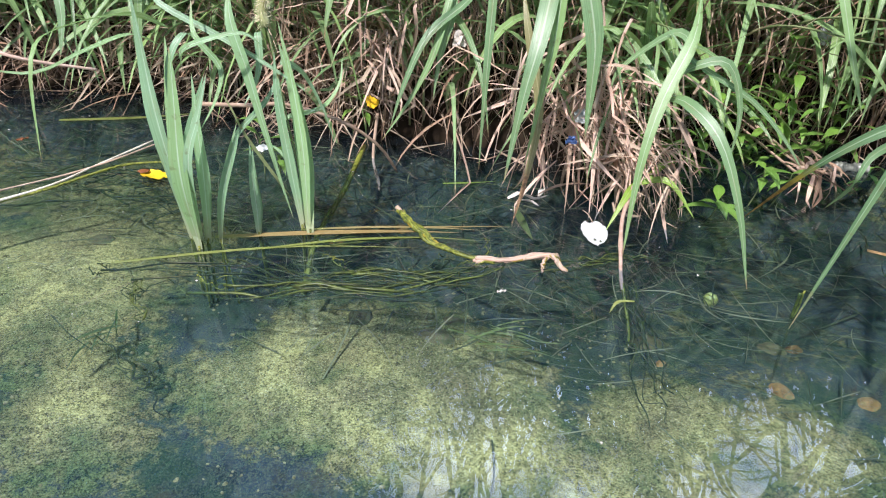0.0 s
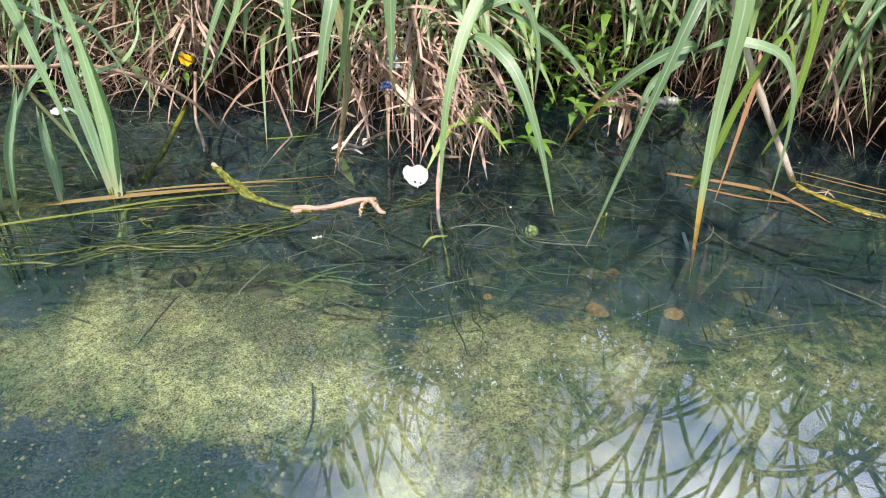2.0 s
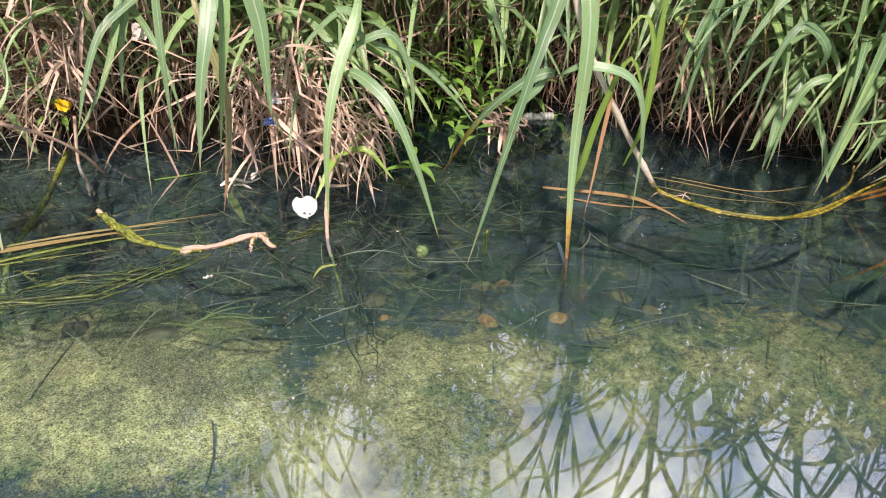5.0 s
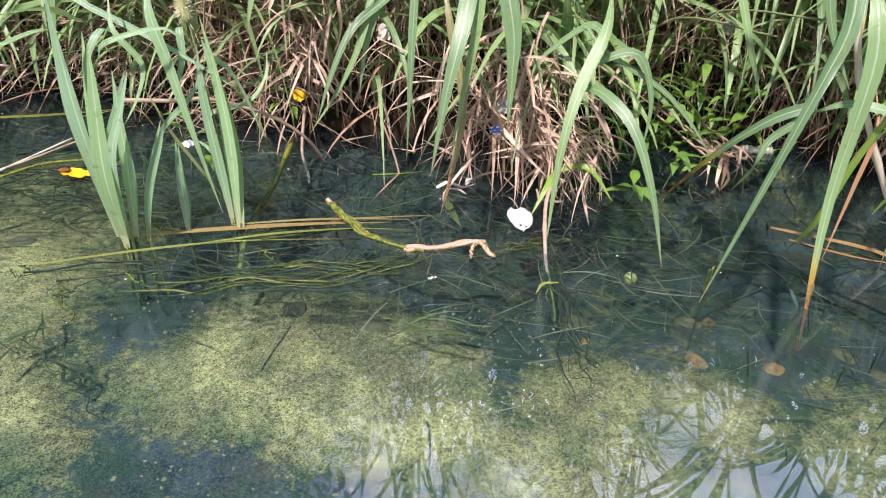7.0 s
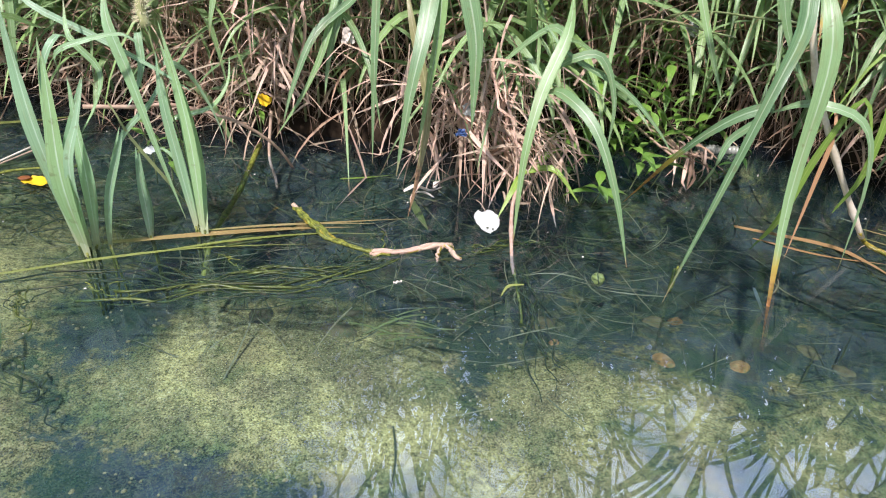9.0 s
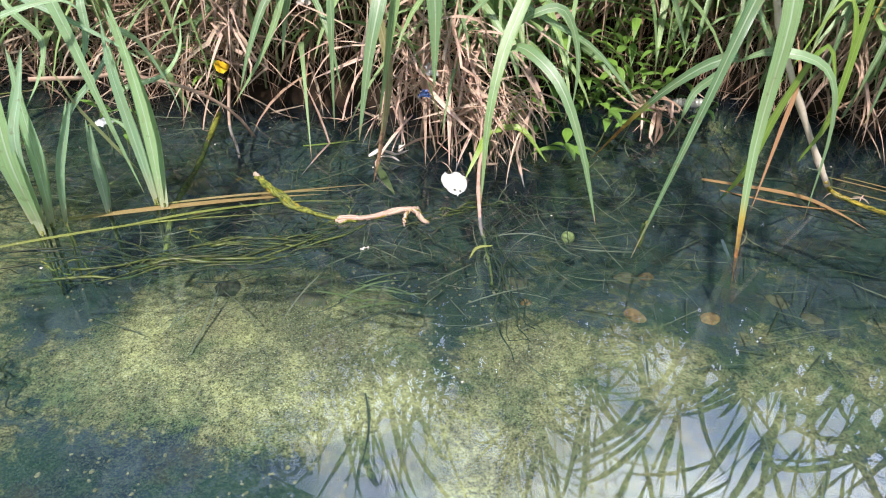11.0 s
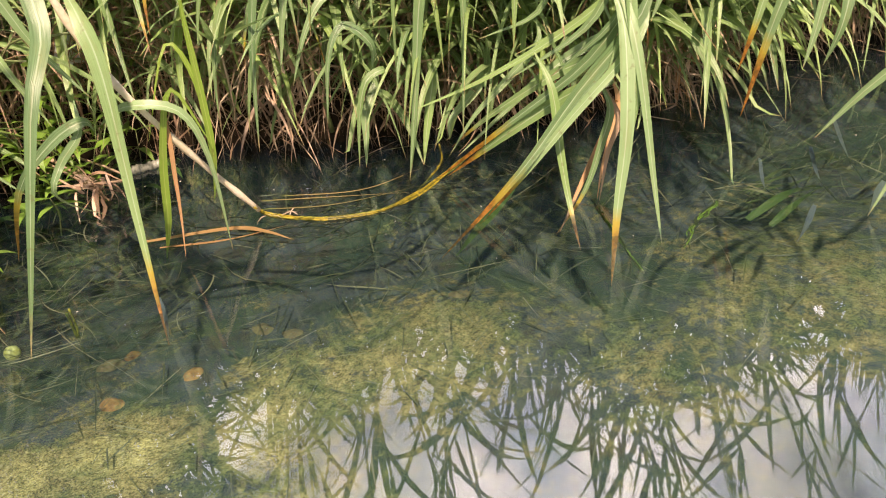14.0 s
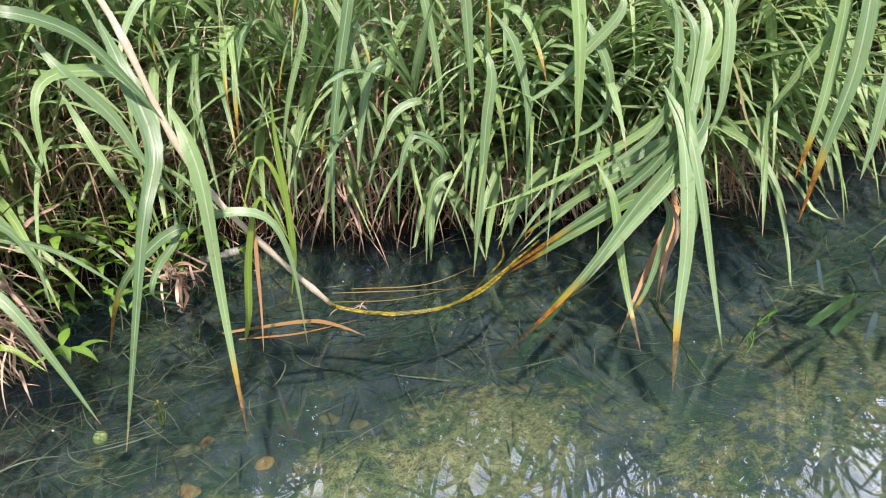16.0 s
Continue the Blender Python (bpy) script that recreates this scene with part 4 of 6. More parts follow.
for i in range(64):      # thin tops over the middle of the bank
    x = rng.uniform(-0.35, 1.9)
    y = float(shore(x)) + rng.uniform(0.05, 0.7)
    line, blades = grow_culm(rng, (x, y, float(ground_z(x, y)) - 0.03), bank_out(x), rng.uniform(0.7, 1.1), rng.uniform(0.0, 0.4), 6, 0.017)
    tube(stems, line, 0.003, 4, taper=0.5)
    for b, wd, heading, tw in blades:
        ribbon(mass, b, wd, face=(heading.x * 0.5, heading.y * 0.5, 1.0), twist=tw)
for i in range(46):      # leaning growth of the small bay
    x = rng.uniform(0.8, 2.6)
    y = float(shore(x)) + rng.uniform(0.2, 0.5)
    line, blades = grow_culm(rng, (x, y, float(ground_z(x, y)) - 0.03), bank_out(x), rng.uniform(0.4, 0.65), rng.uniform(0.1, 0.35), 7, 0.03)
    tube(stems, line, 0.0045, 4, taper=0.5)
    for b, wd, heading, tw in blades[2:]:
        ribbon(mass, b, wd, face=(heading.x * 0.5, heading.y * 0.5, 1.0), twist=tw)
for i in range(230):     # low leaning growth downstream
    x = rng.uniform(2.2, 5.4)
    y = float(shore(x)) + rng.uniform(0.0, 0.25)
    line, blades = grow_culm(rng, (x, y, float(ground_z(x, y)) - 0.03), bank_out(x), max(0.3, float(crest(x)) - rng.uniform(0.45, 0.9)), rng.uniform(0.1, 0.45), 8, 0.03)
    tube(stems, line, 0.0045, 4, taper=0.5)
    for b, wd, heading, tw in blades:
        ribbon(mass, b, wd, face=(heading.x * 0.5, heading.y * 0.5, 1.0), twist=tw)
for i in range(110):     # slender far reeds, thin against the sky
    x = rng.uniform(0.2, 1.35) if i % 2 else rng.uniform(2.8, 4.9)
    y = float(shore(x)) + rng.uniform(0.15, 0.9)
    line, blades = grow_culm(rng, (x, y, float(ground_z(x, y)) - 0.03), turned(bank_out(x), rng.uniform(-1, 1)), rng.uniform(0.95, 1.75) if x < 2 else rng.uniform(1.1, 2.0), rng.uniform(0.0, 0.45), 8, 0.024)
    tube(stems, line, 0.0035, 4, taper=0.5)
    for b, wd, heading, tw in blades[3:]:
        ribbon(mass, b, wd, face=(heading.x * 0.5, heading.y * 0.5, 1.0), twist=tw)
tagged(piece("bank_grass", mass, leaf_mass), "dense tangle of long green reed leaves on the bank", "grass", kind="stuff")
tagged(piece("bank_stems", stems, culm_mat), "thin green and tan reed stems crowding the bank", "grass stems", kind="stuff")

def above(line, z=0.008):
    """The part of a hanging line that stays over the water."""
    low = np.nonzero(line[:, 2] < z)[0]
    return line if not len(low) else line[:low[0] + 1] if low[0] > 1 else np.column_stack([line[:, :2], np.maximum(line[:, 2], z)])


# dry straw: a thatch that hangs from the bank
dry, pale = Sheet(), Sheet()
for i in range(6300):
    x = rng.uniform(-2.6, 6.0)
    y = float(shore(x)) + rng.uniform(-0.04, 0.6) ** 1.0
    out = bank_out(x)
    z = float(ground_z(x, y)) + 0.02 + 0.42 * rng.random() ** 1.6
    heading = turned(out, rng.gauss(0, 1.1))
    kind = rng.random()
    if kind < 0.55:      # limp dead leaves
        line = arching((x, y, z), heading, rng.uniform(0.12, 0.36), rng.uniform(-1.2, 0.6), rng.uniform(0.8, 3.0), 6)
        wide = rng.choice((0.003, 0.0045, 0.006, 0.009))
    else:                # stiff broken stalks
        line = arching((x, y, z), heading, rng.uniform(0.15, 0.5), rng.uniform(-1.0, 1.3), rng.uniform(0.0, 0.5), 4)
        wide = rng.choice((0.002, 0.003, 0.004))
    line = above(line)
    ribbon(dry if rng.random() < 0.6 else pale, line, wide, face=(heading.x, heading.y, 0.6), twist=rng.uniform(-2.5, 2.5), crease=0.4)
for i in range(4200):    # dead leaves hanging in the standing growth
    x = rng.uniform(-0.8, 4.6)
    y = float(shore(x)) + rng.uniform(-0.08, 0.3)
    out = bank_out(x)
    z = max(0.02, float(ground_z(x, y))) + rng.uniform(0.1, 0.75)
    heading = turned(out, rng.gauss(0, 1.2))
    line = arching((x, y, z), heading, rng.uniform(0.15, 0.42), rng.uniform(-1.4, 1.2), rng.uniform(0.1, 1.6), 6)
    if 0.05 < x < 0.75 and y < float(shore(x)) + 0.12 or 0.7 < x < 1.4 and i % 2:
        continue
    line = above(line)
    ribbon(dry if rng.random() < 0.55 else pale, line, rng.choice((0.0025, 0.0035, 0.005, 0.007, 0.009)), face=(heading.x, heading.y, 0.6), twist=rng.uniform(-2.5, 2.5), crease=0.4)
for i in range(2000):    # pinkish dead leaves low in the downstream growth
    x = rng.uniform(1.3, 4.2)
    y = float(shore(x)) + rng.uniform(-0.06, 0.1)
    z = max(0.02, float(ground_z(x, y))) + rng.uniform(0.02, 0.6)
    heading = turned(bank_out(x), rng.gauss(0, 1.3))
    line = above(arching((x, y, z), heading, rng.uniform(0.15, 0.4), rng.uniform(-1.4, 1.3), rng.uniform(0.0, 1.0), 6))
    ribbon(dry if rng.random() < 0.4 else pale, line, rng.choice((0.003, 0.0045, 0.006, 0.009)), face=(heading.x, heading.y, 0.6), twist=rng.uniform(-2.0, 2.0), crease=0.4)
for i in range(1100):    # thin dead culms standing among the green ones
    x = rng.uniform(-0.6, 5.4)
    y = float(shore(x)) + rng.uniform(0.0, 0.45)
    out = bank_out(x)
    heading = turned(out, rng.gauss(0, 1.3))
    line = arching((x, y, float(ground_z(x, y)) - 0.02), heading, rng.uniform(0.4, 1.0), rng.uniform(0.7, 1.5), rng.uniform(0.0, 0.5), 6)
    ribbon(dry if rng.random() < 0.6 else pale, line, rng.choice((0.0025, 0.0035, 0.005, 0.008)), face=(heading.x, heading.y, 0.6), twist=rng.uniform(-1.5, 1.5), crease=0.4)
for i in range(2600):    # pale litter lying on the low bank upstream
    x = rng.uniform(-2.6, -0.2)
    y = float(shore(x)) + rng.uniform(-0.15, 0.6)
    hd = turned(Vector((1, 0, 0)), rng.uniform(0, 6.28))
    line = arching((x, y, max(0.01, float(ground_z(x, y))) + rng.uniform(0.01, 0.25)), hd, rng.uniform(0.12, 0.4), rng.uniform(-0.5, 0.4), rng.uniform(0.0, 1.0), 5)
    line[:, 2] = np.maximum(line[:, 2], 0.006)
    ribbon(pale if rng.random() < 0.6 else dry, line, rng.choice((0.003, 0.005, 0.008)), face=(0, -0.5, 0.8), twist=rng.uniform(-1.5, 1.5))
tagged(piece("dry_straw", dry, straw), "tangled brown dead grass hanging from the bank", "dead grass", kind="stuff")
tagged(piece("pale_straw", pale, straw_pale), "bleached tan dead grass stalks tangled on the bank", "dead grass", kind="stuff")

# tall reeds whose tops lean out over the stream
tall_rng = random.Random(21)


def tall_reed(label, x, back, turn, high, lean, thick, leaves):
    """A cane-like reed: a jointed culm, a pointed tuft of stiff leaves at its top and bowing leaves below."""
    r = tall_rng
    y = float(shore(x)) + back
    base = Vector((x, y, float(ground_z(x, y)) - 0.02))
    out = turned(bank_out(x), turn)
    root = thing("reed_plant", label, "reed plant", base, "tall reeds of the bank")
    top = np.array(base) + np.array((out.x * lean, out.y * lean, high))
    line = spline([np.array(base), np.array(base) * 0.5 + top * 0.5 - np.array((out.x, out.y, -0.2)) * lean * 0.22, top], 12)
    sheet = Sheet()
    tube(sheet, line, thick, 6, nodes=8, taper=0.55)
    piece("culm", sheet, culm_mat, root)
    slope = math.atan2(high, max(lean, 0.05))
    for k in range(leaves):
        sheet = Sheet()
        if k < leaves // 2:      # the tuft
            heading = turned(out, r.gauss(0, 0.9))
            b = arching(line[12 - k // 3], heading, r.uniform(0.22, 0.45), min(1.5, slope + r.gauss(-0.12, 0.25)), r.uniform(0.0, 0.35), 8)
            wide = r.uniform(0.011, 0.022)
        else:
            heading = turned(out, r.uniform(-2.2, 2.2))
            b = arching(line[max(3, 10 - (k - leaves // 2))], heading, r.uniform(0.4, 0.75), r.uniform(0.6, 1.25), r.uniform(0.3, 1.0), 10)
            wide = r.uniform(0.016, 0.034)
        ribbon(sheet, b, wide, face=(heading.x * 0.5, heading.y * 0.5, 1.0), twist=r.uniform(-0.7, 0.7))
        piece("blade", sheet, leaf, root)


for i in range(58):
    x = -1.6 + 7.0 * (i + tall_rng.random() * 0.7) / 58
    tall_reed("tall green reed with a pointed tuft leaning over the stream", x, tall_rng.uniform(0.05, 0.35) + (0.15 if 0.7 < x < 2.1 else 0), tall_rng.uniform(-0.8, 0.8), float(crest(x)) + tall_rng.uniform(-0.5, 0.1), tall_rng.uniform(0.1, 0.5), 0.0065, 11)
for i in range(38):
    x = 1.3 + 4.0 * (i + tall_rng.random() * 0.7) / 38
    tall_reed("tall reed bowing far out over the stream", x, tall_rng.uniform(0.0, 0.2), tall_rng.uniform(-0.7, 0.7), float(crest(x)) + tall_rng.uniform(-0.5, 0.0), tall_rng.uniform(0.2, 0.5), 0.0085, 12)
for i in range(20):
    x = 0.6 + 2.4 * (i + tall_rng.random() * 0.7) / 20
    tall_reed("very tall reed with broad blades above the bank", x, tall_rng.uniform(0.1, 0.55), tall_rng.uniform(-1.2, 1.2), tall_rng.uniform(1.35, 1.95), tall_rng.uniform(0.1, 0.5), 0.009, 13)

for i in range(10):
    x = 2.65 + 1.5 * (i + tall_rng.random() * 0.7) / 10
    tall_reed("very tall reed bowing over the open water", x, tall_rng.uniform(0.0, 0.25), tall_rng.uniform(-0.8, 0.6), tall_rng.uniform(1.3, 2.0), tall_rng.uniform(0.35, 0.85), 0.01, 14)

# reeds of the bay whose long leaves hang straight down
hang_rng = random.Random(33)
for i in range(26):
    x = 1.25 + 2.7 * (i + hang_rng.random() * 0.8) / 26
    y = float(shore(x)) + hang_rng.uniform(0.02, 0.2)
    base = Vector((x, y, float(ground_z(x, y)) - 0.02))
    out = bank_out(x)
    root = thing("reed_plant", "green reed with long leaves hanging straight down", "reed plant", base, "hanging reeds of the bay")
    high = hang_rng.uniform(0.5, 0.75)
    top = np.array(base) + np.array((out.x * 0.12, out.y * 0.12, high))
    line = spline([np.array(base), np.array(base) * 0.5 + top * 0.5 - np.array((out.x, out.y, 0)) * 0.03, top], 10)
    sheet = Sheet()
    tube(sheet, line, 0.0055, 6, nodes=6, taper=0.6)
    piece("culm", sheet, culm_mat, root)
    for k in range(6):
        heading = turned(out, hang_rng.gauss(0, 0.75))
        at = line[10 - k]
        b = arching(at, heading, min(at[2] + 0.12, 0.8) * hang_rng.uniform(0.75, 1.1), hang_rng.uniform(0.5, 1.2), hang_rng.uniform(1.2, 2.2), 14)
        b = above(b, 0.015)
        if len(b) < 6:
            continue
        sheet = Sheet()
        ribbon(sheet, b, hang_rng.uniform(0.02, 0.038), face=(heading.x * 0.6, heading.y * 0.6, 0.8), twist=hang_rng.uniform(-0.6, 0.6), foot=0.4, sharp=1.2)
        piece("blade", sheet, leaf_mass if k % 3 else leaf_tip, root)

# ---- a small broad-leaved tree on the bank, seen in the water ----
tree_rng = random.Random(5)
bark = plain("tree bark", (0.06, 0.045, 0.03), (0.16, 0.12, 0.08), 12.0, 0.9, 0.8, 0.01)
for tx, ty in ((-1.25, 2.9), (-2.5, 3.1)):
    tree = thing("small_tree", "small broad-leaved tree leaning over the bank", "tree", (tx, ty, float(ground_z(tx, ty)) - 0.05))
    trunk = Sheet()
    tube(trunk, spline([(tx, ty, 0.2), (tx + 0.1, ty - 0.05, 0.9), (tx + 0.25, ty - 0.2, 1.7), (tx + 0.3, ty - 0.3, 2.6)], 14), 0.06, 9, taper=0.35)
    piece("trunk", trunk, bark, tree)
    crown = Sheet()
    for k in range(22):
        a, h = tree_rng.uniform(0, 6.28), tree_rng.uniform(0.9, 2.5)
        foot = np.array((tx + 0.12 * h, ty - 0.1 * h, h))
        tip = foot + np.array((math.cos(a) * tree_rng.uniform(0.5, 1.0), math.sin(a) * tree_rng.uniform(0.4, 0.9) - 0.15, tree_rng.uniform(0.2, 0.7)))
        limb = Sheet()
        line = spline([foot, foot * 0.5 + tip * 0.5 + np.array((0, 0, 0.1)), tip], 9)
        tube(limb, line, 0.018, 6, taper=0.25)
        piece("limb", limb, bark, tree)
        for j in range(120):
            p = line[tree_rng.randint(3, 9)] + np.array([tree_rng.gauss(0, 0.16) for _ in range(3)])
            hd = turned(Vector((1, 0, 0)), tree_rng.uniform(0, 6.28))
            ribbon(crown, arching(p, hd, tree_rng.uniform(0.06, 0.11), tree_rng.uniform(-0.8, 0.5), 1.0, 4), tree_rng.uniform(0.03, 0.05), face=(0.2 * hd.x, 0.2 * hd.y, 1), foot=0.2, sharp=0.7)
    piece("crown", crown, shrub_leaf, tree, "dark green leaves")


# ---- dead grass bunches ----
def dead_bunch(label, centre, count, spread, length, fall, mats, seed, group="dead bunches"):
    """Dry leaves that hang from one point of the bank."""
    r = random.Random(seed)
    x, y, z = centre
    gy = max(y, float(shore(x)) + 0.06)
    root = thing("dead_grass_bunch", label, "dead grass", (x, gy, float(ground_z(x, gy))), group)
    out = bank_out(x)
    for k in range(count):
        p = np.array((x + r.gauss(0, spread[0]), y + r.gauss(0, spread[1]), z + r.gauss(0, spread[2])))
        hd = turned(out, r.gauss(0.25, 1.2))
        line = arching(p, hd, r.uniform(*length), r.uniform(*fall), r.uniform(0.2, 1.6), 8)
        if r.random() < 0.8:      # a broken leaf
            i0 = r.randint(2, 6)
            kink = Euler((r.gauss(0, 0.8), r.gauss(0, 0.8), r.gauss(0, 0.8))).to_matrix()
            line[i0:] = line[i0] + (line[i0:] - line[i0]) @ np.array(kink).T
        line = above(line, -0.01)
        if x < 0.6 and line[:, 1].min() < 1.54 - 0.12 * min(1, max(0, (line[-1][0] - 0.40) / 0.1)):
            continue
        sheet = Sheet()
        ribbon(sheet, line, r.choice((0.004, 0.005, 0.007, 0.009, 0.012)), face=(hd.x, hd.y, 0.7), twist=r.uniform(-1.8, 1.8), crease=0.45)
        piece("dead_leaf", sheet, r.choice(mats), root)
    core = Sheet()
    for k in range(6):
        tube(core, spline([(x + r.gauss(0, 0.04), gy, float(ground_z(x, gy))), (x + r.gauss(0, 0.05), y + 0.05, z * 0.6), (x + r.gauss(0, spread[0]), y, z)], 6), 0.004, 5)
    piece("dead_culm", core, twig_mat, root)
    return root


straw_pink = leaf_material("reddish straw", (0.36, 0.2, 0.145), (0.86, 0.58, 0.46), (0.6, 0.45, 0.36), through_light=0.15, rough=0.65)
dead_bunch("dead pinkish tan grass bunch drooping into the water", (0.36, 1.65, 0.27), 240, (0.10, 0.04, 0.08), (0.14, 0.36), (-1.4, 0.6), (straw_pink, straw_pink, straw_pale), 3)
dead_bunch("dead tan grass bunch fanning out over the water", (0.46, 1.58, 0.15), 150, (0.06, 0.04, 0.05), (0.1, 0.24), (-1.1, 0.4), (straw_pink, straw_pale, straw_pale), 4)
dead_bunch("narrow bundle of brown dead grass hanging down", (-0.2, 1.92, 0.36), 44, (0.05, 0.03, 0.1), (0.12, 0.3), (-1.5, 0.2), (straw_pink, straw_pink, straw_pale), 5)
dead_bunch("brown dead grass hanging among green reeds", (1.62, 1.68, 0.36), 40, (0.1, 0.05, 0.1), (0.2, 0.4), (-1.4, 0.3), (straw, straw_pale, straw_pink), 6)
dead_bunch("orange brown dead grass at the foot of reeds", (2.2, 1.3, 0.26), 44, (0.12, 0.06, 0.1), (0.15, 0.35), (-1.4, 0.5), (straw_pink, straw, straw_pale), 7)
dead_bunch("dead brown grass bunch beside the reed stems", (2.68, 0.99, 0.24), 80, (0.06, 0.04, 0.1), (0.12, 0.36), (-1.5, 0.3), (straw_pink, straw_pale, straw_red), 8)
dead_bunch("orange dead leaves bent down over open water", (2.42, 1.2, 0.2), 36, (0.08, 0.04, 0.08), (0.12, 0.3), (-1.4, 0.4), (straw_red, straw_pink), 11)
dead_bunch("brown frayed root stock under leaning reeds", (1.0, 1.72, 0.08), 26, (0.03, 0.03, 0.02), (0.06, 0.14), (-1.2, 0.6), (straw_pink, straw), 9)
dead_bunch("brown dead grass leaning over the bank", (0.9, 2.1, 0.5), 30, (0.2, 0.08, 0.08), (0.2, 0.45), (-1.5, -0.5), (straw, straw_pink), 10)


# ---- stems and leaves lying on the water ----
def lying(name, label, category, points, radius, mat, n=16, sides=7, nodes=0, taper=0.7):
    p = np.array(points)
    root = thing(name, label, category, tuple(p[len(p) // 2]))
    sheet = Sheet()
    tube(sheet, spline(p, n), radius, sides, nodes, taper)
    piece("stem", sheet, mat, root)
    return root


def strands(name, parent, points, count, radius, spread, mats, seed, label="", n=22):
    """A split stem: thin strands side by side, each a little bent and of its own length."""
    r = random.Random(seed)
    for k in range(count):
        q = spline(points, 9) + np.array([[r.gauss(0, spread), r.gauss(0, spread), r.gauss(0, spread * 0.5)] for _ in range(10)])
        line = spline(q, n)
        i0 = r.choice((0, 0, 0, r.randint(0, n // 3)))
        i1 = n - r.choice((0, 0, r.randint(0, n // 3)))
        sheet = Sheet()
        if k % 3 == 2:
            ribbon(sheet, line[i0:i1 + 1], radius * 3, face=(0, -0.4, 0.9), twist=r.uniform(-1.5, 1.5), crease=0.3)
        else:
            tube(sheet, line[i0:i1 + 1], radius * r.uniform(0.7, 1.3), 6, nodes=r.randint(2, 4), taper=0.7)
        piece(name, sheet, mats[k % len(mats)], parent, label)


s1 = thing("broken_stem", "broken mossy reed stem floating on the water", "plant stem", (-0.013, 1.357, 0.002))
strands("stem", s1, [(-0.10, 1.468, 0.03), (-0.07, 1.42, 0.02), (-0.045, 1.395, 0.014), (-0.013, 1.357, 0.004), (0.05, 1.31, 0.003), (0.12, 1.288, 0.003)], 10, 0.0042, 0.0040, (stem_moss, stem_moss, culm_wet), 301)
strands("peeled_end", s1, [(0.08, 1.292, 0.003), (0.13, 1.289, 0.004), (0.19, 1.297, 0.01), (0.25, 1.297, 0.018), (0.262, 1.28, 0.01), (0.276, 1.262, 0.0)], 10, 0.0036, 0.0042, (stem_pink, straw_pink, culm_wet, stem_pink, straw_pale), 302, "peeled pinkish stem end")
strands("rootlet", s1, [(0.235, 1.292, 0.016), (0.226, 1.272, 0.006), (0.225, 1.255, 0.0)], 3, 0.002, 0.002, (stem_pink, culm_wet), 303)
cut = Sheet()
tube(cut, spline([(-0.11, 1.48, 0.035), (-0.103, 1.472, 0.032), (-0.098, 1.465, 0.029)], 4), 0.0058, 9, taper=0.85)
piece("cut_end", cut, straw_pale, s1, "pale frayed cut end")
lying("twig", "dry brown twig dipping into the water", "twig", [(-0.6, 1.61, 0.235), (-0.478, 1.64, 0.226), (-0.421, 1.66, 0.226), (-0.357, 1.68, 0.206), (-0.262, 1.707, 0.165), (-0.178, 1.753, 0.085), (-0.132, 1.8, -0.01)], 0.0055, twig_mat, nodes=5)
lying("floating_stalk", "long straw-coloured stalk lying on the water", "plant stem", [(-1.3, 1.42, 0.002), (-1.008, 1.693, 0.003), (-0.792, 1.803, 0.06)], 0.0032, twig_mat)
lying("floating_stalk", "pale bent stalk lying on shallow water", "plant stem", [(-1.25, 1.36, 0.003), (-1.043, 1.575, 0.005), (-0.965, 1.735, 0.008), (-0.858, 1.88, 0.03)], 0.0036, culm_pale)
lying("floating_stalk", "olive stalk lying half drowned in the shallows", "plant stem", [(-1.3, 1.33, -0.002), (-1.052, 1.56, 0.0), (-0.962, 1.68, 0.002), (-0.876, 1.765, 0.004), (-0.7, 1.83, -0.01)], 0.0045, stem_moss)
lying("dry_stalk", "bent pinkish dry stalk on the bank", "plant stem", [(-1.08, 1.6, 0.36), (-1.022, 1.57, 0.35), (-0.964, 1.591, 0.331), (-0.86, 1.65, 0.3)], 0.005, stem_pink)


def floating_blade(label, points, width, mat, z=0.004):
    sheet = Sheet()
    line = spline([(x, y, z) for x, y in points], 14)
    ribbon(sheet, line, width, face=(0, 0, 1), twist=0.2, crease=0.1)
    root = thing("floating_leaf", label, "leaf", (points[0][0], points[0][1], z), "leaves on the water")
    piece("leaf_blade", sheet, mat, root)
    return root


wet_straw = leaf_material("wet straw blade", (0.17, 0.15, 0.05), (0.38, 0.29, 0.13), (0.36, 0.3, 0.15), through_light=0.1, rough=0.35, base_tint=(0.18, 0.26, 0.05))
wet_green = leaf_material("wet green blade", (0.1, 0.13, 0.03), (0.24, 0.27, 0.07), (0.3, 0.32, 0.1), through_light=0.1, rough=0.35)
wet_brown = leaf_material("wet brown blade", (0.18, 0.1, 0.045), (0.4, 0.24, 0.11), (0.4, 0.26, 0.12), through_light=0.1, rough=0.4)
floating_blade("long green and tan grass blade floating on water", [(-0.52, 1.355), (-0.305, 1.389), (-0.108, 1.411), (0.046, 1.416)], 0.024, wet_straw)
floating_blade("tan grass blade floating on dark water", [(-0.33, 1.40), (-0.15, 1.425), (0.0, 1.43), (0.1, 1.425)], 0.012, wet_straw, 0.007)
floating_blade("thin green grass blade floating on water", [(-0.4, 1.31), (-0.235, 1.36), (-0.053, 1.387), (0.092, 1.383)], 0.012, wet_green, 0.003)
floating_blade("thin yellow-green blade floating beside a stem", [(-0.11, 1.434), (0.026, 1.446), (0.184, 1.461)], 0.009, wet_straw, 0.003)
floating_blade("olive grass blade lying in the water", [(-0.7, 1.23), (-0.5, 1.29), (-0.3, 1.33), (-0.05, 1.34)], 0.012, wet_green, 0.002)
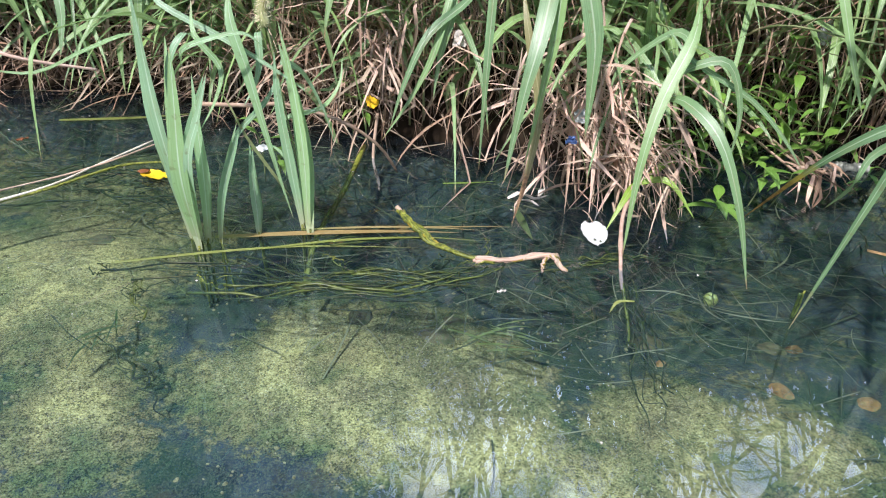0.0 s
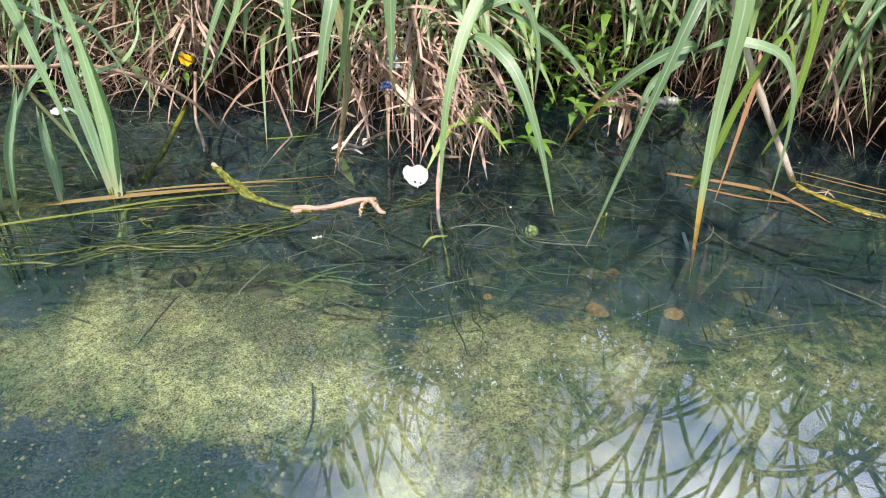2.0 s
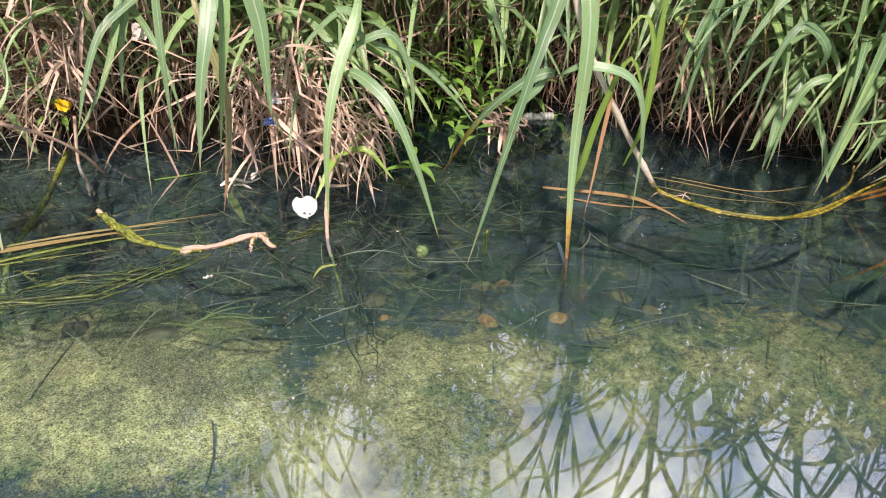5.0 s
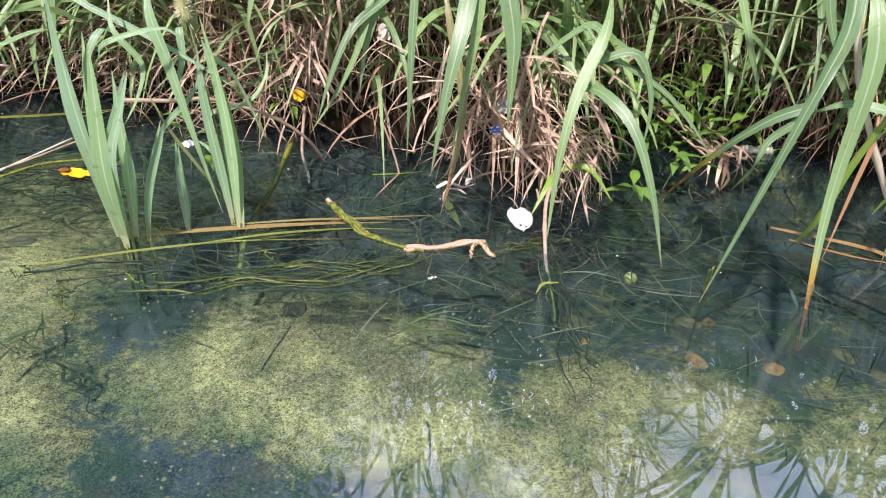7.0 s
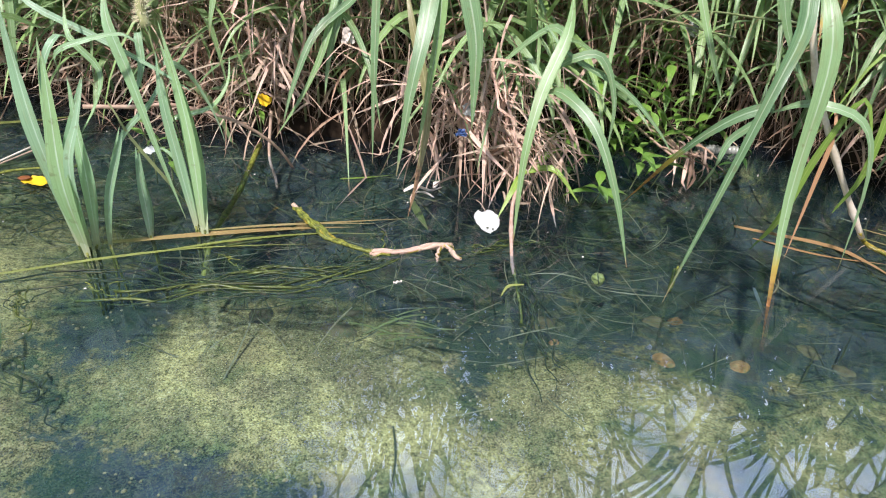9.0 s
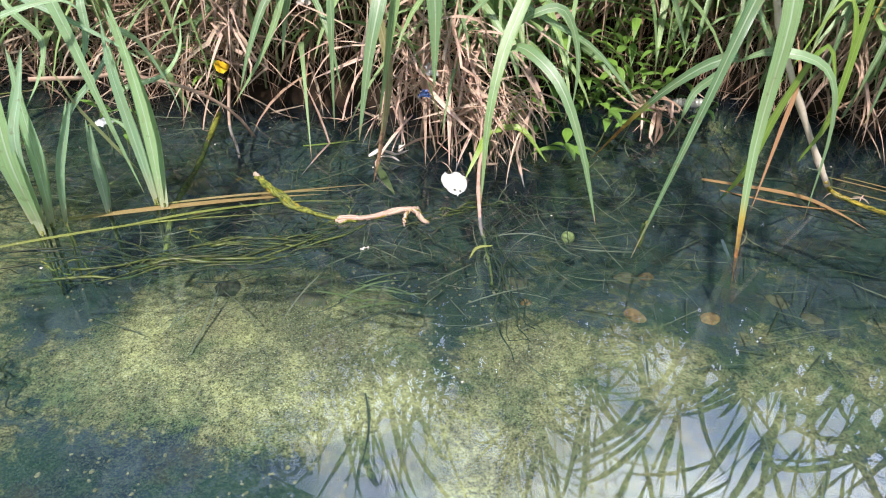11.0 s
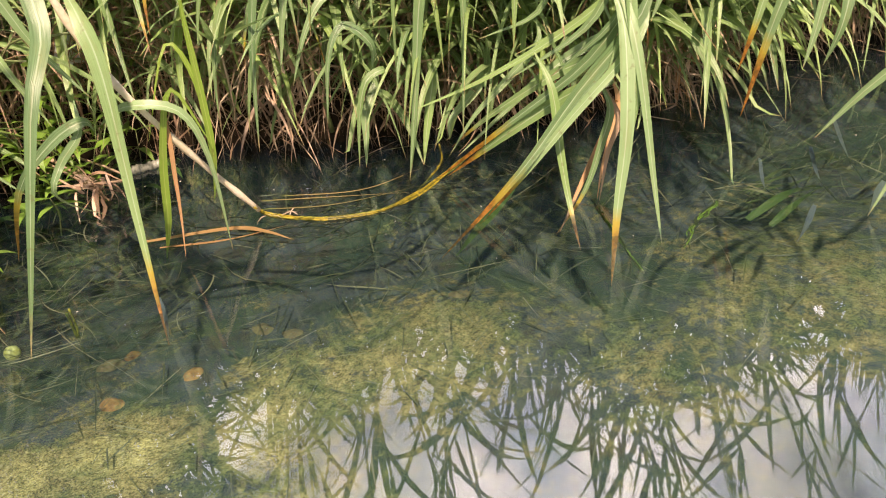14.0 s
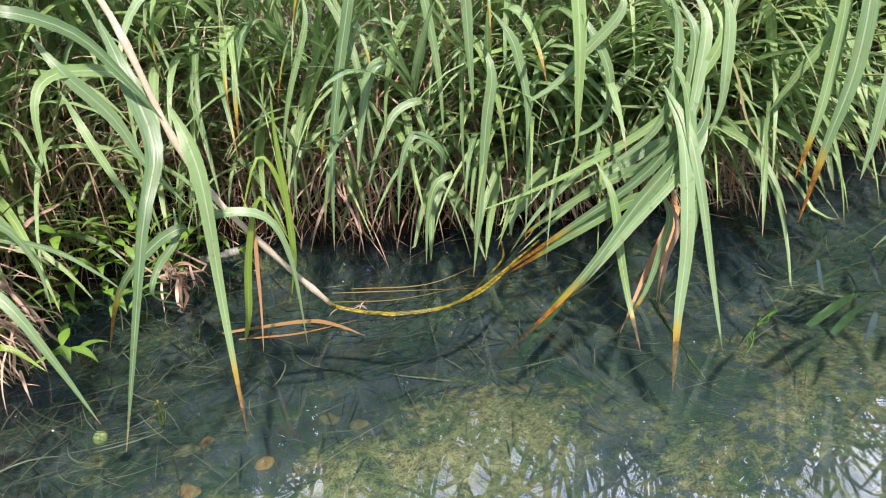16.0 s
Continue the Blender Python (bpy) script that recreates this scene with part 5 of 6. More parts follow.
floating_blade("bent brown leaf lying on the water", [(1.0, 1.39), (1.187, 1.285), (1.239, 1.2), (1.262, 1.105)], 0.024, wet_brown, 0.006)
floating_blade("narrow brown leaf floating by a bent reed", [(1.02, 1.33), (1.15, 1.24), (1.3, 1.19)], 0.012, wet_brown, 0.004)
floating_blade("short green blade floating at the dark bank", [(0.0, 1.70), (0.08, 1.71), (0.16, 1.73)], 0.01, leaf_young, 0.004)
floating_blade("yellow-green blade floating in the shade", [(-1.25, 2.1), (-1.0, 2.15), (-0.75, 2.25)], 0.03, wet_green, 0.004)
for k, (a, b2, c) in enumerate((((1.33, 1.385), (1.467, 1.258), (1.64, 1.10)), ((1.3, 1.33), (1.45, 1.2), (1.66, 1.09)), ((1.38, 1.36), (1.55, 1.22), (1.7, 1.17)))):
    floating_blade("yellow wet reed strip floating beside a bent stem", [a, b2, (c[0] + 0.03 * k, c[1] + 0.02 * k)], 0.007, wet_straw, 0.003 + 0.002 * k)

# the pale reed that bends down and trails across the water
bent = thing("bent_reed", "bent reed with bleached stalk trailing yellow on the water", "reed plant", (1.292, 1.28, 0.0))
up = Sheet()
tube(up, spline([(0.82, 1.42, 1.05), (0.893, 1.294, 0.826), (0.947, 1.258, 0.575), (1.013, 1.259, 0.41), (1.151, 1.271, 0.196), (1.27, 1.28, 0.03)], 24), 0.007, 8, nodes=6)
piece("bleached_stalk", up, culm_pale, bent, "bleached tan stalk")
strands("wet_stalk", bent, [(1.255, 1.28, 0.045), (1.30, 1.275, 0.006), (1.335, 1.21, 0.004), (1.375, 1.15, 0.004), (1.514, 1.075, 0.004), (1.65, 1.09, 0.004), (1.79, 1.129, 0.006), (1.95, 1.16, 0.03)], 7, 0.0032, 0.0035, (culm_wet, culm_wet, stem_moss), 311, "yellow wet stalk", 30)
for k in range(5):
    p = np.array((1.28 + 0.015 * k, 1.27 - 0.015 * k, 0.012))
    fib = Sheet()
    ribbon(fib, arching(p, turned(Vector((1, 0, 0)), -2.6 + 1.1 * k), 0.05, 0.4, 0.6, 5), 0.003, twist=1.0)
    piece("frayed_sheath", fib, (straw_pale, straw_pink)[k % 2], bent)
lying("sunken_stalk", "yellow mossy stalk rising from the water", "plant stem", [(1.72, 1.2, -0.06), (1.76, 1.16, 0.0), (1.785, 1.145, 0.04), (1.78, 1.145, 0.09)], 0.004, culm_wet, nodes=5)

# small leaves on the water
def flat_leaf(name, label, centre, length, width, spin, mat, stalk=0.0, cup=0.1, z=0.006, tilt=0.0):
    """A broad leaf with a rounded foot, a point and a raised rim."""
    root = thing(name, label, "leaf", (centre[0], centre[1], z))
    sheet, n, m2 = Sheet(), 12, 3
    verts, uvs, faces = [], [], []
    for i in range(n + 1):
        s = i / n
        half = width * 0.5 * max(0.03, 1 - abs(2 * s - 0.9) ** 2.6 * (1.0 if s > 0.45 else 0.85)) ** 0.6 * (1.1 - 0.25 * s)
        for k in range(-m2, m2 + 1):
            a = k / m2
            lx, ly = (s - 0.5) * length, a * half
            lift = cup * width * a * a + 0.5 * cup * length * (s - 0.5) ** 2 + tilt * ly + 0.002 * math.sin(9 * s + 4 * a)
            x = lx * math.cos(spin) - ly * math.sin(spin)
            y = lx * math.sin(spin) + ly * math.cos(spin)
            verts.append((centre[0] + x, centre[1] + y, z + lift + 0.0015 * math.sin(23 * s + 3 * a)))
            uvs.append((0.5 + 0.5 * a, s))
    row = 2 * m2 + 1
    for i in range(n):
        for k in range(row - 1):
            faces.append((i * row + k, i * row + k + 1, (i + 1) * row + k + 1, (i + 1) * row + k))
    sheet.add(verts, faces, uvs)
    piece("leaf_blade", sheet, mat, root)
    if stalk:
        st = Sheet()
        p = np.array((centre[0] - math.cos(spin) * length * 0.45, centre[1] - math.sin(spin) * length * 0.45, z + 0.003))
        q = p - np.array((math.cos(spin + 0.5) * stalk, math.sin(spin + 0.5) * stalk, -0.012))
        tube(st, spline([p, (p + q) / 2 + np.array((0, 0, 0.006)), q], 5), 0.0014, 5)
        piece("leaf_stalk", st, straw_pale, root)
    return root


wl1 = flat_leaf("fallen_leaf", "round white bleached leaf floating on dark water", (0.368, 1.43), 0.12, 0.062, radians(-94), white_leaf, stalk=0.045, cup=0.03)
for dx, dy, r in ((-0.008, -0.036, 0.0035), (0.004, -0.043, 0.0028)):
    hole = Sheet()
    blob(hole, (0.37 + dx, 1.43 + dy, 0.0095), (r, r * 1.4, 0.0012), 2, rings=4, seg=7)
    piece("decay_spot", hole, stone_dark, wl1, "dark decayed spot")
yl1 = flat_leaf("fallen_leaf", "yellow leaf with brown stalk end floating on water", (-0.786, 1.68), 0.085, 0.05, radians(160), yellow_leaf, z=0.008)
stain = Sheet()
blob(stain, (-0.815, 1.694, 0.0145), (0.017, 0.014, 0.002), 1, rings=4, seg=10)
piece("brown_stain", stain, yellow_stain, yl1, "reddish brown rotten patch")
flat_leaf("fallen_leaf", "yellow leaf caught in dry grass at the bank", (-0.206, 1.87), 0.042, 0.028, radians(40), yellow_leaf, z=0.17, tilt=0.9)
flat_leaf("fallen_leaf", "small orange leaf on shallow water", (-1.27, 1.92), 0.035, 0.014, radians(50), yellow_stain)
flat_leaf("fallen_leaf", "small white leaf caught between reeds", (-0.43, 1.52), 0.04, 0.018, radians(20), white_leaf, z=0.16, tilt=0.5)
curl = thing("dry_leaf", "curled bleached dead leaf on the water", "leaf", (0.228, 1.602, 0.0))
for pts, wd in (([(0.17, 1.60, 0.012), (0.205, 1.605, 0.022), (0.24, 1.60, 0.01), (0.278, 1.612, 0.02)], 0.02), ([(0.2, 1.60, 0.008), (0.225, 1.58, 0.014), (0.25, 1.572, 0.006)], 0.014), ([(0.25, 1.61, 0.014), (0.265, 1.63, 0.025), (0.27, 1.65, 0.02)], 0.018)):
    sheet = Sheet()
    ribbon(sheet, spline(pts, 8), wd, face=(0.3, -0.5, 0.8), twist=2.2, crease=0.6, foot=0.3)
    piece("curled_blade", sheet, paper_mat, curl)

# ---- sunken things ----
for x, y, a, c, mat, lab in (
    (-0.184, 1.31, 0.045, 0.03, stone_mat, "flat olive stone on the stream bed"),
    (0.032, 1.334, 0.032, 0.02, stone_mat, "small olive stone on the stream bed"),
    (-0.005, 1.255, 0.05, 0.022, stone_mat, "flat mossy stone half sunk in gravel"),
    (0.517, 1.337, 0.045, 0.022, stone_mat, "flat brown stone on the stream bed"),
    (0.524, 1.248, 0.018, 0.015, stone_red, "small ochre pebble on the stream bed"),
    (0.835, 1.354, 0.042, 0.026, stone_mat, "brown algae-coated stone under water"),
    (0.888, 1.352, 0.026, 0.026, stone_red, "reddish stone on the stream bed"),
    (0.776, 1.172, 0.036, 0.028, stone_red, "round ochre stone under water"),
    (0.957, 1.14, 0.032, 0.028, stone_red, "round orange stone under water"),
    (-0.32, 1.85, 0.05, 0.03, stone_mat, "brown stone in the shade of the bank"),
    (-0.05, 2.0, 0.06, 0.05, stone_dark, "grey stone at the foot of the bank"),
    (1.169, 1.191, 0.05, 0.03, stone_mat, "olive stone among water weed"),
    (1.214, 1.114, 0.045, 0.026, stone_mat, "olive stone in algae"),
    (1.63, 0.93, 0.05, 0.03, stone_mat, "brown algae-coated stone under water"),
    (-0.92, 1.59, 0.045, 0.02, stone_mat, "flat brown stone in shallow water"),
    (-1.25, 1.55, 0.05, 0.03, stone_red, "ochre stone in shallow water"),
    (-0.3, 1.7, 0.03, 0.02, stone_red, "small red stone in the shade"),
    (-0.12, 1.78, 0.03, 0.02, stone_red, "small reddish stone below a twig"),
):
    sheet = Sheet()
    z = float(ground_z(x, y))
    blob(sheet, (0, 0, 0), (a * 0.95, a * 0.75, c * 0.85), x * 10 + y, rough=0.22, rings=10, seg=18, spin=x * 7)
    st = piece("stone", sheet, mat)
    st.location = (x, y, z - c * (0.4 if x < 1.0 else 0.65))
    tagged(st, lab, "stone", "stones on the stream bed")

fruit = Sheet()
blob(fruit, (0, 0, 0), (0.0175, 0.0165, 0.0175), 1, rough=0.08, rings=10, seg=16)
fr = piece("fruit", fruit, fruit_mat)
fr.location = (0.655, 1.367, -0.13)
tagged(fr, "pale green round fruit hanging under the surface", "fruit")
dark = Sheet()
blob(dark, (0.661, 1.357, -0.112), (0.004, 0.004, 0.002), 3, rings=4, seg=7)
piece("calyx", dark, stem_moss, fr).location = (0, 0, 0)
fr.children[0].data.transform(Matrix.Translation(-Vector((0.655, 1.367, -0.13))))

stub = thing("reed_stub", "short green reed stub standing in the water", "plant stem", (0.765, 1.205, float(ground_z(0.765, 1.205))))
for dx, rr, hi in ((0.0, 0.0035, 0.0), (0.007, 0.0025, 0.008)):
    sheet = Sheet()
    tube(sheet, spline([(0.767 + dx * 0.5, 1.21, -0.07), (0.766 + dx, 1.207, -0.04), (0.763 + dx, 1.2, hi)], 8), rr, 6)
    piece("stub_stem", sheet, stem_moss, stub)
    sheet = Sheet()
    tube(sheet, spline([(0.77 + dx * 0.5, 1.215, float(ground_z(0.77, 1.215)) - 0.01), (0.767 + dx * 0.5, 1.21, -0.065)], 4), 0.0007, 5)
    piece("dead_foot", sheet, root_mat, stub, "dark thin sunken foot")


moss_root = plain("mossy wet root", (0.012, 0.024, 0.005), (0.12, 0.15, 0.03), 60.0, 0.35, 0.6, 0.002, c=(0.02, 0.03, 0.01))


def root_strand(label, points, count, spread, mat, seed, rad=0.0022):
    """A bundle of thin wet roots that trail in the water."""
    r = random.Random(seed)
    p = np.array(points)
    root = thing("trailing_roots", label, "roots", tuple(p[0]), "roots in the water")
    for k in range(count):
        p2 = spline(p, 14)
        q = p2 + np.array([[r.gauss(0, spread * 0.6), r.gauss(0, spread * 0.45), r.gauss(0, 0.005)] for _ in p2]) + np.array((r.gauss(0, spread), r.gauss(0, spread * 1.5), 0)) + np.outer(np.linspace(-1, 1, len(p2)), (0, r.gauss(0, spread * 1.5), 0))
        q[:, 2] = np.minimum(q[:, 2], 0.003)
        line = spline(q, 44)
        i0 = r.randint(0, 26)
        i1 = min(44, i0 + r.randint(10, 30))
        sheet = Sheet()
        tube(sheet, line[i0:i1 + 1], rad * r.uniform(0.6, 1.6), 4, taper=0.5)
        piece("root", sheet, mat, root)


root_strand("dark green roots trailing along the water surface", [(-0.72, 1.2, -0.006), (-0.466, 1.25, -0.004), (-0.28, 1.18, -0.004), (-0.02, 1.2, -0.003), (0.1, 1.27, -0.002)], 14, 0.02, root_mat, 31, 0.0016)
root_strand("mossy roots trailing below a floating stem", [(-0.4, 1.26, -0.006), (-0.2, 1.2, -0.006), (0.05, 1.24, -0.005), (0.15, 1.28, -0.004)], 16, 0.013, root_mat, 32, 0.0016)
root_strand("mossy roots drifting past a floating stem", [(0.15, 1.27, -0.006), (0.3, 1.29, -0.01), (0.42, 1.33, -0.01), (0.58, 1.37, -0.02)], 14, 0.014, root_mat, 38, 0.0013)
for lab, line, count, wide, mat, seed in (
    ("mossy green root rope along the surface", [(-0.704, 1.213), (-0.549, 1.171), (-0.371, 1.147), (-0.238, 1.171), (-0.086, 1.154), (0.041, 1.222), (0.128, 1.279)], 7, 0.003, moss_root, 501),
    ("mossy root strands crossing below a stem", [(-0.589, 1.128), (-0.442, 1.121), (-0.288, 1.188), (-0.152, 1.225), (-0.007, 1.211), (0.09, 1.261)], 5, 0.0026, moss_root, 502),
    ("olive root strands beside wading reeds", [(-0.51, 1.228), (-0.386, 1.304), (-0.27, 1.36), (-0.119, 1.406), (0.041, 1.439)], 4, 0.0022, moss_root, 503),
    ("short green root sprig over pale gravel", [(-0.585, 0.987), (-0.569, 1.05), (-0.618, 1.117), (-0.624, 1.159)], 6, 0.0018, moss_root, 504),
    ("yellow-green root strands past a stem end", [(0.215, 1.268), (0.294, 1.295), (0.388, 1.323), (0.494, 1.333)], 7, 0.0018, moss_root, 505),
    ("thin roots beside a brown leaf", [(1.037, 1.366), (1.147, 1.319), (1.231, 1.26), (1.229, 1.132)], 6, 0.0014, root_mat, 506)):
    root_strand(lab, [(x, y, -0.001) for x, y in line], count, 0.010, mat, seed, wide)
branch_rng = random.Random(39)
for k in range(16):
    bx, by = branch_rng.uniform(-0.75, 0.3), branch_rng.uniform(1.15, 1.32)
    turn = branch_rng.uniform(-1.2, 1.2)
    step = branch_rng.uniform(0.04, 0.1)
    root_strand("small branched dark root at the surface", [(bx, by, -0.004), (bx + step * math.cos(turn), by + step * math.sin(turn), -0.004), (bx + 2 * step * math.cos(turn + 0.4), by + 2 * step * math.sin(turn + 0.4), -0.008)], 3, 0.006, root_mat if k % 4 else stem_moss, 400 + k, 0.0013)
root_strand("dark roots below the dead grass", [(0.4, 1.4, -0.01), (0.42, 1.25, -0.06), (0.44, 1.1, -0.12), (0.46, 0.98, -0.16)], 14, 0.02, root_mat, 33)
root_strand("brown roots beside a bent reed", [(1.15, 1.35, -0.02), (1.3, 1.2, -0.02), (1.5, 1.12, -0.015), (1.75, 1.15, -0.02)], 26, 0.03, root_mat, 34, 0.0013)
root_strand("dark sunken stem at the pale gravel", [(-0.75, 1.1, -0.05), (-0.6, 1.03, -0.1), (-0.5, 0.98, -0.13)], 7, 0.02, root_mat, 35)
root_strand("dark roots spreading in shallow water", [(-1.2, 1.7, -0.03), (-0.95, 1.75, -0.03), (-0.75, 1.68, -0.02), (-0.55, 1.6, -0.03)], 26, 0.05, root_mat, 36)


def weed(label, foot, count, length, heading, seed, wide=0.012, mat=weed_mat):
    """Water weed: limp green ribbons that drift one way."""
    r = random.Random(seed)
    root = thing("water_weed", label, "water weed", foot, "water weed")
    for k in range(count):
        hd = turned(Vector((math.cos(heading), math.sin(heading), 0)), r.gauss(0, 0.35))
        p = np.array(foot) + np.array((r.gauss(0, 0.03), r.gauss(0, 0.03), 0.01))
        line = arching(p, hd, length * r.uniform(0.6, 1.1), r.uniform(0.02, 0.3), r.uniform(0.2, 0.7), 9)
        line[:, 2] = np.clip(line[:, 2], foot[2], -0.01)
        sheet = Sheet()
        ribbon(sheet, line, wide * r.uniform(0.5, 1.2), face=(0, 0, 1), twist=r.uniform(-1, 1), crease=0.3)
        piece("weed_blade", sheet, mat, root)


weed("pale green drifting weed over gravel", (0.1, 1.13, -0.1), 9, 0.2, -0.2, 41, 0.008, wet_green)
weed("green water weed under overhanging reeds", (2.5, 0.55, -0.17), 9, 0.36, -0.5, 43, 0.013)
weed("pale narrow ribbons in deep water", (2.45, 0.6, -0.13), 5, 0.22, -1.3, 45, 0.012, leaf_tan)
weed("olive weed beside gravel", (-0.68, 1.12, -0.1), 8, 0.12, -2.0, 46, 0.008)
sunk_mat = leaf_material("pale underwater ribbon", (0.08, 0.1, 0.09), (0.18, 0.21, 0.19), (0.2, 0.23, 0.2), through_light=0.15)
sunk_green = leaf_material("drowned green leaf", (0.025, 0.07, 0.012), (0.08, 0.15, 0.03), (0.1, 0.16, 0.05), through_light=0.15)
# pale and green leaf-shaped ribbons laid just below the water surface
for pts, width, mat, lab in (
    ([(2.654, 0.477), (2.455, 0.37), (2.354, 0.276)], 0.022, sunk_mat, "pale pointed ribbon curving under water"),
    ([(2.946, 0.528), (2.676, 0.384), (2.521, 0.277)], 0.024, sunk_mat, "long pale ribbon below the stream surface"),
    ([(2.517, 0.229), (2.409, 0.213), (2.308, 0.194)], 0.026, sunk_mat, "pale ribbon end under water"),
    ([(2.977, 0.252), (2.867, 0.259), (2.76, 0.262)], 0.02, sunk_mat, "pale ribbon just under the surface"),
    ([(2.733, 0.18), (2.517, 0.183), (2.424, 0.242)], 0.02, sunk_mat, "pale bent ribbon under water"),
    ([(2.27, 0.302), (2.173, 0.279), (2.079, 0.26)], 0.018, sunk_mat, "short pale ribbon in green weed"),
    ([(2.48, 0.545), (2.321, 0.456), (2.3, 0.412)], 0.016, sunk_mat, "small pale ribbon curled under water"),
    ([(2.092, 0.386), (2.338, 0.385), (2.431, 0.349)], 0.03, sunk_green, "bright green drowned reed leaf"),
    ([(2.095, 0.33), (2.268, 0.345), (2.474, 0.35)], 0.024, sunk_green, "green drowned reed leaf under overhanging blades"),
    ([(0.938, 1.154), (0.916, 1.072), (0.893, 0.999)], 0.013, sunk_mat, "pale drowned end of a hanging reed leaf"),
    ([(1.87, 0.95), (1.692, 0.885), (1.513, 0.807)], 0.03, sunk_green, "drowned yellow-green end of a leaning reed leaf")):
    sheet = Sheet()
    ribbon(sheet, spline([(x, y, -0.025 - 0.008 * k) for k, (x, y) in enumerate(pts)], 12), width, face=(0, -0.3, 0.9), twist=1.3, crease=0.15)
    root = thing("sunken_leaf", lab, "leaf", (pts[0][0], pts[0][1], -0.025), "drowned leaves")
    piece("leaf_blade", sheet, mat, root)
algae_mat = plain("string algae", (0.05, 0.12, 0.01), (0.26, 0.4, 0.05), 70.0, 0.4)
for lab, pts, seed in (
    ("green algae string hanging below the surface", [(2.121, 0.479, -0.012), (2.05, 0.468, -0.012), (1.996, 0.462, -0.014), (1.93, 0.44, -0.012), (1.859, 0.411, -0.012)], 47),
    ("green algae string below a reed tip", [(1.93, 0.72, -0.012), (1.89, 0.67, -0.016), (1.86, 0.63, -0.016), (1.803, 0.55, -0.018), (1.724, 0.434, -0.03)], 48)):
    alg = thing("algae_string", lab, "algae", pts[0], "water weed")
    strands("algae_strand", alg, pts, 6, 0.0022, 0.004, (algae_mat, root_mat), seed)

# fine litter drowned along the bank
litter, litter_pale = Sheet(), Sheet()
lit = random.Random(51)
for i in range(2000):
    x = lit.uniform(-1.9, 3.6)
    d = -abs(lit.gauss(0.1, 0.42))
    y = float(shore(x)) + d
    g = float(ground_z(x, y))
    z = g + (0 - g) * lit.random() ** 1.5 * 0.97
    hd = turned(Vector((1, 0, 0)), lit.uniform(0, 6.28))
    line = arching((x, y, z), hd, lit.uniform(0.05, 0.28), lit.uniform(-0.15, 0.15), lit.uniform(-0.2, 0.3), 4)
    line = line + np.outer(np.sin(np.linspace(0, 3.1, 5)) * lit.gauss(0, 0.009), (-hd.y, hd.x, 0))
    line[:, 2] = np.clip(line[:, 2], g + 0.004, -0.004)
    ribbon(litter if lit.random() < 0.7 else litter_pale, line, lit.choice((0.0014, 0.002, 0.003, 0.005)), face=(0, 0, 1), twist=lit.uniform(-1, 1))
for i in range(1700):    # fine strands in the shallows
    x = lit.uniform(-1.7, 1.2)
    y = float(shore(x)) - lit.uniform(0.05, 0.85)
    g = float(ground_z(x, y))
    z = -0.01 + (g + 0.02) * lit.random()
    a = lit.uniform(0, 6.28)
    bend = lit.gauss(0, 0.11)
    line = [np.array((x, y, z))]
    for k in range(6):
        line.append(line[-1] + 0.028 * lit.uniform(0.6, 1.4) * np.array((math.cos(a + bend * k), 0.8 * math.sin(a + bend * k), 0)))
    line = np.array(line)
    line[:, 2] = np.clip(line[:, 2], g + 0.004, -0.003)
    ribbon(litter if lit.random() < 0.75 else litter_pale, line, lit.choice((0.0012, 0.0018, 0.0026, 0.004)), face=(0, 0, 1), twist=lit.uniform(-1, 1))
for i in range(620):     # thin stalks lying deeper, downstream
    x, y = lit.uniform(0.7, 3.2), lit.uniform(0.2, 1.3)
    if y > float(shore(x)) - 0.15:
        continue
    g = float(ground_z(x, y))
    hd = turned(Vector((1, 0, 0)), lit.uniform(0, 6.28))
    line = arching((x, y, g + 0.008 + 0.05 * lit.random() ** 2), hd, lit.uniform(0.04, 0.2), lit.uniform(-0.1, 0.15), lit.uniform(-0.2, 0.3), 4)
    line[:, 2] = np.clip(line[:, 2], g + 0.004, -0.02)
    ribbon(litter if lit.random() < 0.9 else litter_pale, line, lit.choice((0.0012, 0.0018, 0.0025, 0.004)), face=(0, 0, 1), twist=lit.uniform(-1, 1))
litter_mat = leaf_material("drowned litter", (0.015, 0.022, 0.01), (0.09, 0.1, 0.04), (0.1, 0.1, 0.045), through_light=0.05)
litter_light = leaf_material("pale drowned litter", (0.1, 0.1, 0.045), (0.3, 0.28, 0.13), (0.26, 0.25, 0.13), through_light=0.05)
tagged(piece("drowned_litter", litter, litter_mat), "dark sunken grass litter along the bank", "plant litter", kind="stuff")
tagged(piece("pale_litter", litter_pale, litter_light), "pale sunken grass stalks along the bank", "plant litter", kind="stuff")

# pebbles and algae flakes on the bed
pebbles = Sheet()
peb = random.Random(52)
for i in range(5200):
    x, y = peb.uniform(-1.9, 2.6), peb.uniform(0.2, 1.5)
    if y > float(shore(x)) - 0.5 or math.hypot(x - 0.05, y - 1.05) > 0.55 * peb.uniform(0.6, 1.2) and math.hypot(x + 1.0, y - 1.2) > 0.5 * peb.uniform(0.6, 1.2):
        continue
    r0 = peb.choice((0.002, 0.0025, 0.003, 0.0045))
    blob(pebbles, (x, y, float(ground_z(x, y)) + r0 * 0.2), (r0 * peb.uniform(0.8, 1.5), r0, r0 * 0.6), i * 0.37, 0.3, 4, 6, peb.uniform(0, 6))
tagged(piece("gravel", pebbles, plain("bed pebble", (0.18, 0.15, 0.06), (0.62, 0.53, 0.22), 140.0, 0.85)), "small yellowish pebbles strewn over the stream bed", "gravel", kind="stuff")


